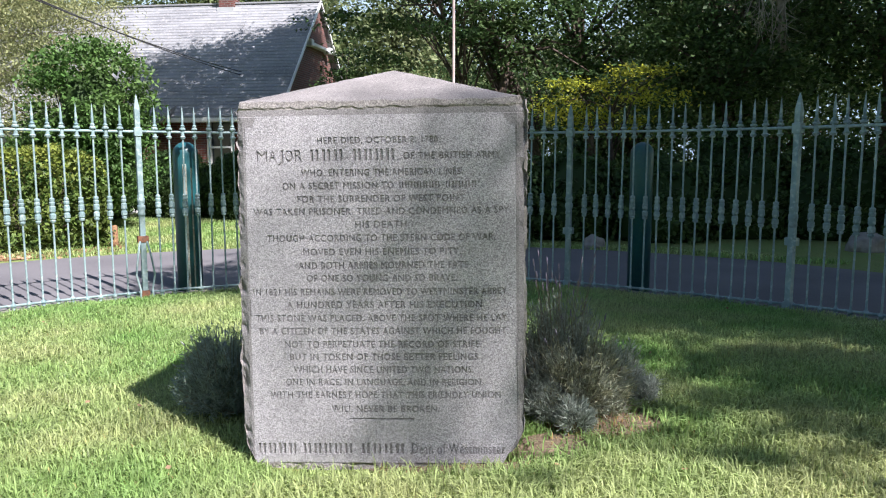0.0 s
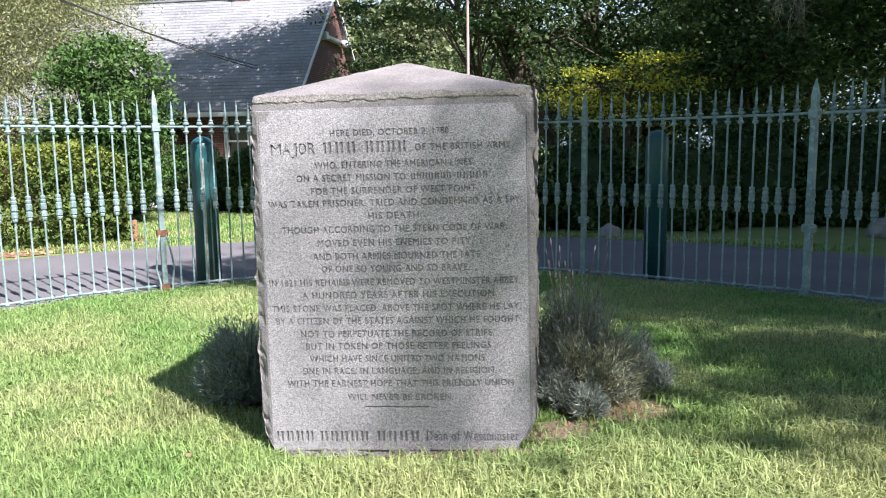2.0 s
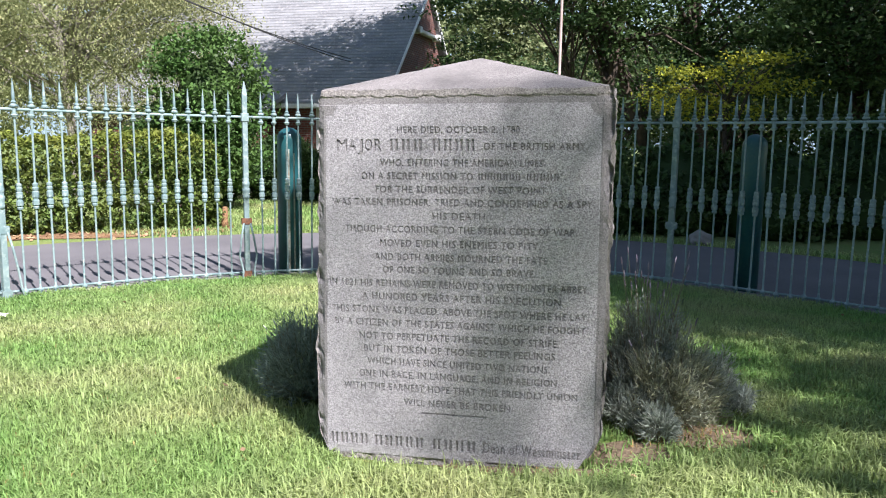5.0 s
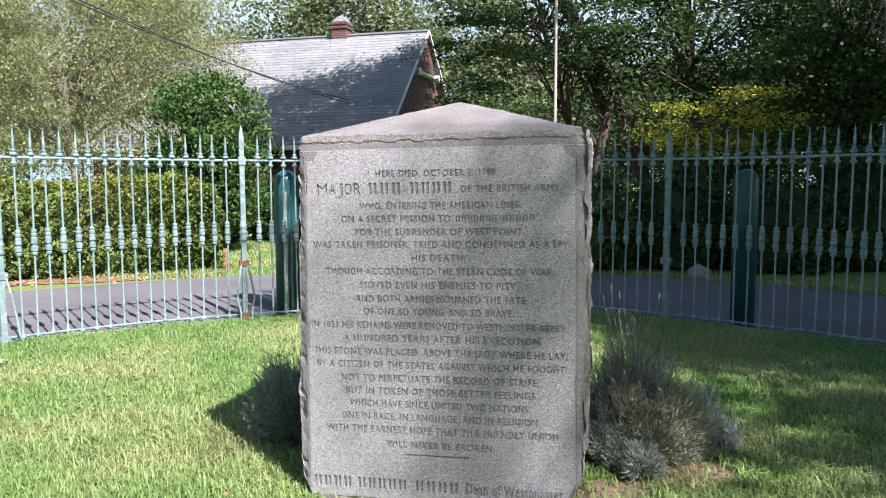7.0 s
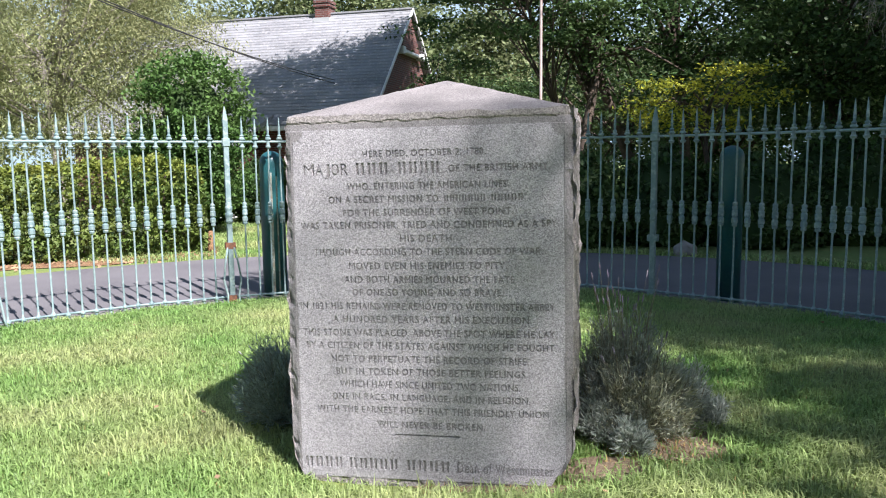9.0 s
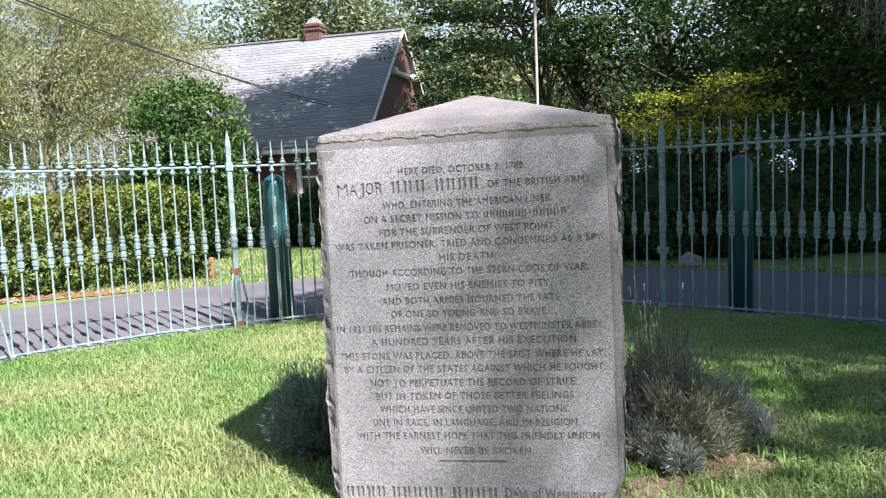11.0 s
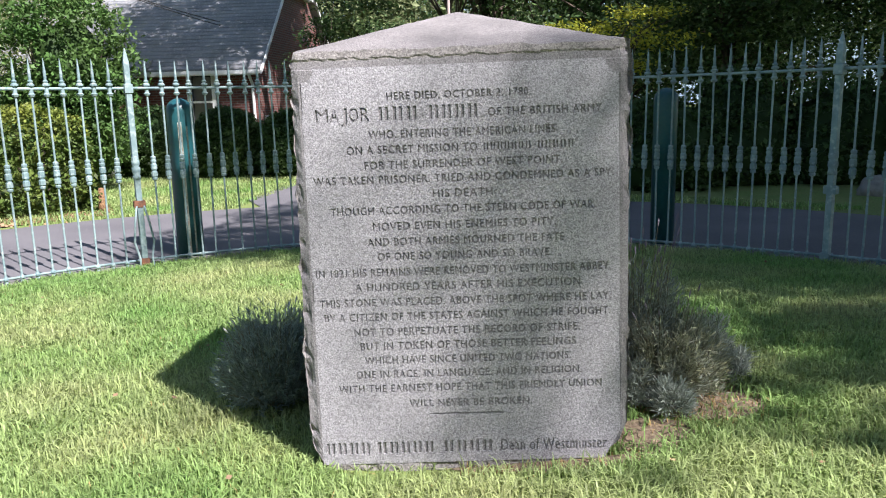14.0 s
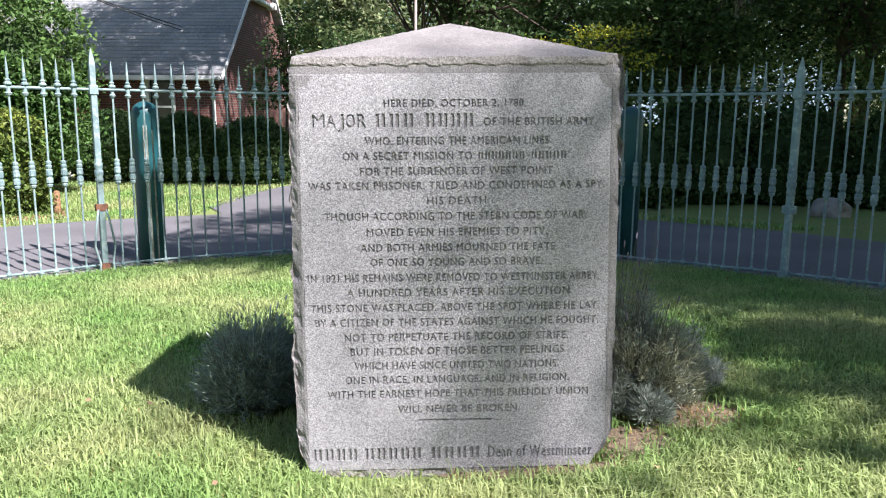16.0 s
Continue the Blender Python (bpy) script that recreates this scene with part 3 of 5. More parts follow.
def opening_wall(bm, x0, x1, z0, z1, y, th, holes):
    """A wall along x of thickness th with rectangular holes right through it."""
    xs = sorted({x0, x1, *[h[0] for h in holes], *[h[1] for h in holes]})
    zs = sorted({z0, z1, *[h[2] for h in holes], *[h[3] for h in holes]})
    for a, b in zip(xs, xs[1:]):
        for c, d in zip(zs, zs[1:]):
            if not any(h[0] <= a and b <= h[1] and h[2] <= c and d <= h[3] for h in holes):
                box(bm, a, b, y, y + th, c, d)
    bmesh.ops.remove_doubles(bm, verts=bm.verts, dist=1e-4)
    return bm


WIN = [(-2.12, -1.40, 1.05, 2.84), (-6.9, -6.2, 1.5, 2.86)]
part("front_wall", opening_wall(bmesh.new(), -LONG, 0, -0.3, EAVE, 0, 0.25, WIN), BRICK, house)
bm = bmesh.new()
prof = [(0.25, -0.3), (DEEP, -0.3), (DEEP, EAVE), (DEEP / 2, RIDGE - 0.1), (0.25, EAVE + 0.05)]
for x0, x1 in ((-0.25, 0.0), (-LONG, -LONG + 0.25)):
    bm = bmesh.new()
    p0 = [bm.verts.new((x0, y, z)) for y, z in prof]
    p1 = [bm.verts.new((x1, y, z)) for y, z in prof]
    bm.faces.new(list(reversed(p0)))
    bm.faces.new(p1)
    for i in range(len(prof)):
        j = (i + 1) % len(prof)
        bm.faces.new((p0[i], p0[j], p1[j], p1[i]))
    part("gable_wall", bm, BRICK, house, "red brick gable")
bm = bmesh.new()
box(bm, -LONG, 0, DEEP - 0.25, DEEP, -0.3, EAVE)
part("back_wall", bm, BRICK, house)
bm = bmesh.new()
slope = math.atan2(RIDGE - EAVE, DEEP / 2)
for side in (0, 1):
    pts = [(-LONG - 0.3, -0.3, EAVE - 0.28), (0.22, -0.3, EAVE - 0.28), (0.22, DEEP / 2, RIDGE), (-LONG - 0.3, DEEP / 2, RIDGE)]
    if side:
        pts = [(x, DEEP - y, z) for x, y, z in reversed(pts)]
    lo = [bm.verts.new(p) for p in pts]
    hi = [bm.verts.new((p[0], p[1], p[2] + 0.12)) for p in pts]
    bm.faces.new(hi)
    bm.faces.new(list(reversed(lo)))
    for i in range(4):
        bm.faces.new((lo[i], lo[(i + 1) % 4], hi[(i + 1) % 4], hi[i]))
roof = part("roof", bm, SHINGLE, house, "grey asphalt shingle roof")
rv, rf = [], []
rng = np.random.default_rng(3)
COURSES = 36
for side in (0, 1):
    for c in range(COURSES):
        a, b = c / COURSES, (c + 1.15) / COURSES
        x = -LONG - 0.32
        while x < 0.24:
            w = rng.uniform(0.7, 1.1)
            x1 = min(x + w, 0.24)
            ya, yb = -0.32 + a * (DEEP / 2 + 0.32), -0.32 + min(b, 1) * (DEEP / 2 + 0.32)
            za, zb = EAVE - 0.28 + 0.17 + a * (RIDGE - EAVE + 0.28), EAVE - 0.28 + 0.145 + min(b, 1) * (RIDGE - EAVE + 0.28)
            q = [(x, ya, za), (x1 - 0.006, ya, za), (x1 - 0.006, yb, zb), (x, yb, zb), (x, ya, za - 0.035), (x1 - 0.006, ya, za - 0.035)]
            if side:
                q = [(px, DEEP - py, pz) for px, py, pz in q]
            o = len(rv)
            rv += q
            f2 = [(o, o + 1, o + 2, o + 3), (o + 4, o + 5, o + 1, o)]
            rf += [tuple(reversed(f)) for f in f2] if side else f2
            x = x1
cs = part("shingle_layer", fast_mesh("shingle_layer", rv, rf, SHINGLE), SHINGLE, house)
tagged(cs, kind="stuff")
bm = bmesh.new()
box(bm, -LONG - 0.35, 0.24, DEEP / 2 - 0.12, DEEP / 2 + 0.12, RIDGE + 0.10, RIDGE + 0.19, 0.03)
part("ridge_cap", bm, SHINGLE, house)
for side in (0, 1):
    bm = bmesh.new()
    p0, p1 = Vector((0.23, -0.36, EAVE - 0.42)), Vector((0.23, DEEP / 2, RIDGE - 0.02))
    q = [p0 + Vector((0, 0, 0.12)), p1 + Vector((0, 0, 0.08)), p1 + Vector((0, 0, 0.2)), p0 + Vector((0, 0, 0.24))]
    if side:
        q = [Vector((v.x, DEEP - v.y, v.z)) for v in q]
    a = [bm.verts.new(v) for v in q]
    b = [bm.verts.new(v + Vector((0.05, 0, 0))) for v in q]
    bm.faces.new(a)
    bm.faces.new(list(reversed(b)))
    for i in range(4):
        bm.faces.new((a[i], b[i], b[(i + 1) % 4], a[(i + 1) % 4]))
    bmesh.ops.recalc_face_normals(bm, faces=bm.faces)
    part("rake_board", bm, WHITE_PAINT, house, "white painted rake board")
# the peak of the gable stands proud over a white moulding
bm = bmesh.new()
pk = [(DEEP / 2 - 1.12, RIDGE - 1.38), (DEEP / 2 + 1.12, RIDGE - 1.38), (DEEP / 2, RIDGE - 0.12)]
f0 = [bm.verts.new((0.0, y, z)) for y, z in pk]
f1 = [bm.verts.new((0.16, y, z)) for y, z in pk]
bm.faces.new(list(reversed(f0)))
bm.faces.new(f1)
for i in range(3):
    bm.faces.new((f0[i], f0[(i + 1) % 3], f1[(i + 1) % 3], f1[i]))
part("gable_peak", bm, BRICK, house, "projecting brick peak of the gable")
bm = bmesh.new()
box(bm, 0.01, 0.24, DEEP / 2 - 1.25, DEEP / 2 + 1.25, RIDGE - 1.50, RIDGE - 1.385, 0.02)
for sy in (-1, 1):
    box(bm, 0.01, 0.30, DEEP / 2 + sy * 1.14 - 0.14, DEEP / 2 + sy * 1.14 + 0.14, RIDGE - 1.56, RIDGE - 1.32, 0.02)
part("gable_return", bm, WHITE_PAINT, house, "white painted gable moulding with stepped ends")
bm = bmesh.new()
tube(bm, [(0.0, DEEP / 2 + 0.1, 4.15), (0.22, DEEP / 2 + 0.1, 4.25), (0.34, DEEP / 2 + 0.1, 4.15), (0.34, DEEP / 2 + 0.1, 3.75), (0.06, DEEP / 2 + 0.1, 3.5)], [0.03] * 5, 6)
part("service_mast", bm, CONDUIT, house, "bent grey conduit on the gable", smooth=True)
bm = bmesh.new()
box(bm, -LONG - 0.3, 0.2, -0.46, -0.31, EAVE - 0.32, EAVE - 0.18, 0.03)
part("gutter", bm, WHITE_PAINT, house, "white gutter along the eaves")
bm = bmesh.new()
tube(bm, [(-0.12, -0.38, EAVE - 0.3), (-0.12, -0.10, EAVE - 0.6), (-0.12, -0.07, 1.2), (-0.12, -0.07, -0.1)], [0.045] * 4, 8)
part("downspout", bm, WHITE_PAINT, house, "white downspout")
for x0, x1, z0, z1 in WIN:
    bm = bmesh.new()
    for q in ((x0 - 0.09, x0 + 0.03, z0, z1), (x1 - 0.03, x1 + 0.09, z0, z1), (x0 - 0.09, x1 + 0.09, z1 - 0.02, z1 + 0.12), (x0 + 0.03, x1 - 0.03, (z0 + z1) / 2 - 0.03, (z0 + z1) / 2 + 0.03)):
        box(bm, q[0], q[1], -0.03, 0.1, q[2], q[3])
    win = part("window", bm, WHITE_PAINT, house, "white sash window with dark panes")
    bm = bmesh.new()
    box(bm, x0, x1, 0.08, 0.1, z0, z1)
    part("pane", bm, GLASS, win)
    bm = bmesh.new()
    box(bm, x0 - 0.14, x1 + 0.14, -0.1, 0.1, z0 - 0.08, z0, 0.01)
    part("sill", bm, WHITE_PAINT, win)
bm = bmesh.new()
box(bm, -3.46, -2.92, DEEP / 2 - 0.30, DEEP / 2 + 0.30, RIDGE - 0.7, RIDGE + 0.50)
box(bm, -3.51, -2.87, DEEP / 2 - 0.35, DEEP / 2 + 0.35, RIDGE + 0.38, RIDGE + 0.46)
box(bm, -3.50, -2.88, DEEP / 2 - 0.34, DEEP / 2 + 0.34, RIDGE + 0.52, RIDGE + 0.62)
chim = part("chimney", bm, BRICK, house, "red brick chimney")
bm = bmesh.new()
lathe(bm, [(0.37, RIDGE + 0.62), (0.36, RIDGE + 0.66), (0.20, RIDGE + 0.82), (0.15, RIDGE + 0.86)], 4, (-3.19, DEEP / 2))
bmesh.ops.rotate(bm, cent=(-3.19, DEEP / 2, 0), matrix=Matrix.Rotation(radians(45), 3, "Z"), verts=bm.verts)
part("chimney_cap", bm, BOULDER, chim, "sloping grey mortar cap")
bm = bmesh.new()
box(bm, -3.50, -2.88, DEEP / 2 - 0.36, DEEP / 2 + 0.02, RIDGE - 0.35, RIDGE - 0.02)
part("flashing", bm, CONDUIT, chim, "grey metal flashing round the chimney")
bm = bmesh.new()
box(bm, 0.02, 0.26, 0.35, 0.75, 1.05, 1.5, 0.02)
part("meter_box", bm, CONDUIT, house, "grey meter box on the brick")
# porch wing before the left half
bm = bmesh.new()
box(bm, -7.05, -3.6, -2.3, 0.0, -0.3, 2.1)
part("porch_wall", bm, BRICK, house)
bm = bmesh.new()
a = [bm.verts.new(p) for p in ((-7.4, -2.7, 2.05), (-3.2, -2.7, 2.05), (-3.2, 0.0, 3.1), (-7.4, 0.0, 3.1))]
b = [bm.verts.new(v.co + Vector((0, 0, 0.14))) for v in a]
bm.faces.new(list(reversed(a)))
bm.faces.new(b)
for i in range(4):
    bm.faces.new((a[i], a[(i + 1) % 4], b[(i + 1) % 4], b[i]))
part("porch_roof", bm, SHINGLE, house)
bm = bmesh.new()
box(bm, -3.9, -3.2, -3.2, -2.5, -0.3, 1.25, 0.02)
part("porch_step", bm, WHITE_PAINT, house, "white painted wall beside the porch step")
bm = bmesh.new()
box(bm, -7.13, -6.97, -2.42, -2.2, -0.3, 2.1)
part("corner_board", bm, WHITE_PAINT, house, "white corner board")


# ---- leaves, shrubs and trees ----
def leaf_quads(rng, centres, size, droop=0.3, aspect=0.5, flat=0.5):
    """Diamond leaves at centres (n, 3), with random turn."""
    n = len(centres)
    a = rng.normal(size=(n, 3))
    a[:, 2] = a[:, 2] * flat - droop
    a /= np.linalg.norm(a, axis=1)[:, None]
    b = np.cross(a, rng.normal(size=(n, 3)) * [0.6, 0.6, 1.2] + [0, 0, 0.4])
    b /= np.linalg.norm(b, axis=1)[:, None] + 1e-9
    s = size * rng.uniform(0.6, 1.35, (n, 1))
    v = np.stack([centres - a * s / 2, centres + b * s * aspect / 2 - a * s * 0.05, centres + a * s / 2, centres - b * s * aspect / 2 - a * s * 0.05], 1).reshape(-1, 3)
    return v, np.arange(4 * n).reshape(n, 4)


def clump_points(rng, blobs, clumps, per, spread, shell=0.5, floor_z=None):
    """Leaf places gathered in clumps over ellipsoids (cx, cy, cz, rx, ry, rz)."""
    vol = np.array([b[3] * b[4] * b[5] for b in blobs]) ** 0.67
    pick = rng.choice(len(blobs), clumps, p=vol / vol.sum())
    d = rng.normal(size=(clumps, 3))
    d /= np.linalg.norm(d, axis=1)[:, None]
    r = rng.uniform(shell, 1.0, (clumps, 1)) ** 0.6
    bl = np.array(blobs)[pick]
    c = bl[:, :3] + d * r * bl[:, 3:]
    pts = (c[:, None, :] + rng.normal(size=(clumps, per, 3)) * spread * np.array([1.1, 1.1, 0.42])).reshape(-1, 3)
    if floor_z is not None:
        pts = pts[pts[:, 2] > floor_z]
    return c, pts


def sunward(blobs):
    """Crowns moved along the slant of the light, so that their shade stays where it falls."""
    return [(x + 0.042 * z, y - 0.136 * z, z, *r) for x, y, z, *r in blobs]


def over(gx, gy, z, rx, ry, rz):
    """A crown whose shade falls round (gx, gy) on the lawn."""
    return (gx + z * SLANT.x, gy + z * SLANT.y, z, rx, ry, rz)


def tree(name, label, base, blobs, clumps, per, spread, size, material, seed, trunk_r=0.16, shell=0.35, group="", limbs=14, droop=0.3, bark=None, aspect=0.5):
    rng = np.random.default_rng(seed)
    x, y = base
    z0 = height(x, y)
    t = empty(name, pose(x, y, z0), label, "tree", group)
    c, pts = clump_points(rng, blobs, clumps, per, spread, shell, z0 + 0.05)
    bm = bmesh.new()
    zc = np.mean([b[2] for b in blobs]) - z0
    top = Vector((np.mean([b[0] for b in blobs]) - x, np.mean([b[1] for b in blobs]) - y, zc))
    tube(bm, [(0, 0, -0.1), (0.02, 0.03, 0.3), top * 0.35 + Vector((0, 0, zc * 0.08)), top * 0.7, top], [trunk_r * 1.35, trunk_r, trunk_r * 0.8, trunk_r * 0.6, trunk_r * 0.35], 8)
    for q in c[rng.choice(len(c), min(limbs, len(c)), replace=False)]:
        q = Vector(q) - Vector((x, y, z0))
        s = top * rng.uniform(0.45, 0.95)
        mid = s.lerp(q, 0.5) + Vector((0, 0, rng.uniform(0.0, 0.5)))
        tube(bm, [s, mid, q], [trunk_r * 0.38, trunk_r * 0.22, trunk_r * 0.07], 5)
    part("trunk", bm, bark or BARK, t, smooth=True)
    v, f = leaf_quads(rng, pts - [x, y, z0], size, droop, aspect)
    part("crown", fast_mesh("crown", v, f, material), material, t)
    return t


def shrub(name, label, base, blobs, clumps, per, spread, size, material, seed, group="", shell=0.75, category="shrub"):
    rng = np.random.default_rng(seed)
    x, y = base
    z0 = height(x, y)
    t = empty(name, pose(x, y, z0), label, category, group)
    c, pts = clump_points(rng, blobs, clumps, per, spread, shell, z0 + 0.02)
    bm = bmesh.new()
    for q in c[:16]:
        q = Vector(q) - Vector((x, y, z0))
        tube(bm, [(rng.uniform(-0.1, 0.1), rng.uniform(-0.1, 0.1), -0.05), q * 0.5 + Vector((0, 0, 0.1)), q], [0.03, 0.02, 0.006], 5)
    part("stem_bundle", bm, BARK, t)
    # solid dark core in each blob: the shade between leaves put in as colour
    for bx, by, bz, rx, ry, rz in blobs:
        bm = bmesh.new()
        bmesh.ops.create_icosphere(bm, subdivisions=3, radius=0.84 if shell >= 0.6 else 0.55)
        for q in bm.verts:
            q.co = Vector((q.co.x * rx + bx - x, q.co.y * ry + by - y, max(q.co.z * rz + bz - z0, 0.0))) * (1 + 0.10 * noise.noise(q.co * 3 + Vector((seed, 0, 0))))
        part("shade_core", bm, CORE_SHADE, t, smooth=True)
    v, f = leaf_quads(rng, pts - [x, y, z0], size, 0.0, 0.55, 0.9)
    part("foliage", fast_mesh("foliage", v, f, material), material, t)
    return t


# clipped hedge along the far side of the road
def hedge():
    rng = np.random.default_rng(21)
    n = 46000
    L0, L1 = np.array([-6.15, 9.91]), np.array([-13.6, 3.9])
    along = (L1 - L0) / np.linalg.norm(L1 - L0)
    out = np.array([along[1], -along[0]])
    if out @ np.array([-1, 1]) < 0:
        out = -out
    length = np.linalg.norm(L1 - L0)
    s, d, h = rng.uniform(0, 1, n), rng.uniform(0, 1, n), rng.uniform(0, 1, n)
    which = rng.choice(4, n, p=[0.52, 0.30, 0.05, 0.13])
    d = np.where(which == 0, rng.normal(0.03, 0.03, n), d)
    h = np.where(which == 1, rng.normal(0.97, 0.02, n), h)
    s = np.where(which == 2, rng.normal(0.0, 0.006, n), s)
    W, Hh = 1.5, 1.72
    bulge = 0.10 * np.sin(s * length * 2.1) + 0.07 * np.sin(s * length * 5.3 + 1)
    fall = (np.clip((h - 0.75) / 0.25, 0, 1) ** 2) * 0.22 + np.clip((0.25 - h) / 0.25, 0, 1) * 0.15
    dd = d * W + np.where(d < 0.5, fall + bulge * 0.5, -fall)
    end = np.clip(1 - s * length / 0.35, 0, 1)
    zz = h * (Hh + 0.06 * np.sin(s * length * 1.7) - 0.18 * end ** 2) + rng.normal(0, 0.025, n)
    xy = L0 + (s * length)[:, None] * along + dd[:, None] * out
    along_m = s * length
    lump = 0.09 * np.sin(along_m * 9.1 + 3 * np.sin(h * 9)) * np.sin(h * 13 + along_m * 2.3) + 0.06 * np.sin(along_m * 17 + h * 21)
    xy = xy - np.where(d < 0.3, lump, 0)[:, None] * out
    zz = zz + np.where(which == 1, lump * 0.5, 0)
    zb = -0.36
    t = empty("clipped_hedge", pose(L0[0], L0[1], zb), "clipped green hedge with yellowish new growth on top", "hedge")
    pts = np.c_[xy - L0, np.maximum(zz, 0.04)]
    crown = pts[:, 2] > 1.46 + 0.10 * np.sin(along_m * 7.0) + rng.normal(0, 0.12, n)
    v, f = leaf_quads(rng, pts[~crown], 0.085, 0.0, 0.6, 0.9)
    part("foliage", fast_mesh("foliage", v, f, LEAF_HEDGE), LEAF_HEDGE, t)
    v, f = leaf_quads(rng, pts[crown], 0.075, 0.0, 0.6, 0.8)
    part("new_growth", fast_mesh("new_growth", v, f, LEAF_TIP), LEAF_TIP, t, "yellow-green new growth along the top")
    bm = bmesh.new()
    for i in range(26):
        q = along * (0.2 + i * 0.36) + out * rng.uniform(0.5, 1.0)
        tube(bm, [(q[0], q[1], -0.05), (q[0] + rng.uniform(-.1, .1), q[1] + rng.uniform(-.1, .1), 0.8), (q[0] + rng.uniform(-.3, .3), q[1] + rng.uniform(-.3, .3), 1.5)], [0.04, 0.03, 0.01], 5)
    part("stem_bundle", bm, BARK, t)
    a = L0 - along * 0.3
    strip("mulch_bed", [tuple(a + along * q + out * (0.1 + 0.12 * math.sin(q * 2.3))) for q in [0.5 * k for k in range(21)]], 1.5, MULCH, "strip of reddish brown mulch under the hedge", "mulch bed", 0.012)
    bm = bmesh.new()
    tube(bm, [(0.06, 0.12, -0.05), (0.07, 0.10, 0.18), (0.02, 0.22, 0.40)], [0.075, 0.06, 0.05], 8)
    part("trunk", bm, MULCH, t, "reddish brown trunk at the end of the hedge", smooth=True)


hedge()

# dark glossy shrubs across the road on the shaded side
for i, (x, y, r, h) in enumerate([(-0.9, 12.3, 0.9, 1.5), (0.6, 11.6, 1.1, 1.55), (2.3, 12.2, 1.2, 1.6), (4.0, 11.9, 1.2, 1.45), (5.6, 12.6, 1.4, 1.95), (7.6, 12.4, 1.4, 1.7), (9.6, 11.6, 1.5, 1.8)]):
    shrub("broadleaf_shrub", "dense dark green broadleaf shrub in the shade", (x, y), [(x, y, 0.1, r, 0.9, h - 0.1)], 620, 16, 0.10, 0.12, LEAF_WOOD, 40 + i, "shrubs across the road", 0.6)
for i, (x, y, r, h) in enumerate([(-5.7, 16.2, 0.95, 1.75), (-4.0, 16.0, 0.95, 1.65), (-7.6, 16.6, 1.1, 1.8), (-9.4, 15.6, 1.1, 1.6)]):
    shrub("rounded_shrub", "rounded clipped dark green shrub before the house", (x, y), [(x, y, 0.35, r, 0.9, h - 0.7)], 1500, 16, 0.05, 0.075, LEAF_WOOD, 60 + i, "rounded shrubs by the house", 0.8)

# the glossy bush in front of the house and the olive trees beside it
shrub("tall_evergreen_bush", "tall bushy evergreen with glossy green leaves", (-8.1, 13.2), [(-8.0, 13.2, 2.3, 1.3, 1.2, 1.6), (-8.6, 13.2, 1.0, 1.25, 1.1, 1.3), (-7.6, 13.2, 1.4, 0.95, 0.95, 1.3)], 1000, 26, 0.15, 0.105, LEAF_GLOSS, 71, shell=0.55)
tree("ornamental_tree", "slender dark-leaved tree beside the brick gable", (-3.7, 18.8), [(-3.7, 19.0, 3.3, 0.6, 0.5, 0.8), (-4.0, 18.8, 2.2, 0.8, 0.6, 0.9), (-3.2, 18.9, 3.9, 0.6, 0.5, 0.9)], 120, 26, 0.15, 0.12, LEAF_WOOD, 78, 0.06, 0.3)
tree("willow_tree", "tall tree with olive-yellow feathery leaves", (-13.2, 15.5), [(-13.2, 15.5, 5.0, 3.2, 2.2, 4.2), (-10.8, 16.5, 4.6, 2.0, 1.8, 3.3), (-15.8, 13.5, 4.5, 2.6, 2.0, 4.0)], 1300, 100, 0.30, 0.092, LEAF_OLIVE, 81, 0.14, 0.3, "olive trees", 26, 0.8, BARK_GREY, 0.32)
tree("willow_tree", "tall tree with olive-yellow feathery leaves", (-17.5, 24), [(-17.5, 24, 6.0, 4.0, 3, 6.0), (-21, 20, 6, 4, 3, 6)], 750, 70, 0.40, 0.17, LEAF_OLIVE, 82, 0.25, 0.3, "olive trees", 20, 0.6, BARK_GREY, 0.36)
for i, (x, y, h, r) in enumerate([(-24, 36, 11.5, 4.5), (-16, 38, 12.0, 5), (-12, 38, 13.5, 4.2), (-6.5, 42, 14.5, 4.4), (-1, 42, 8.0, 5), (6, 38, 7.5, 5), (13, 36, 12, 5), (20, 32, 12, 5), (-30, 28, 12, 5)]):
    tree("far_tree", "tall leafy tree beyond the house, sunlit green", (x, y), [(x, y, h * 0.62, r, r * 0.8, h * 0.42), (x + 2, y, h * 0.4, r * 0.8, 3, h * 0.35)], 600, 40, 0.60, 0.30, LEAF_FAR, 90 + i, 0.25, 0.3, "far trees", 10)

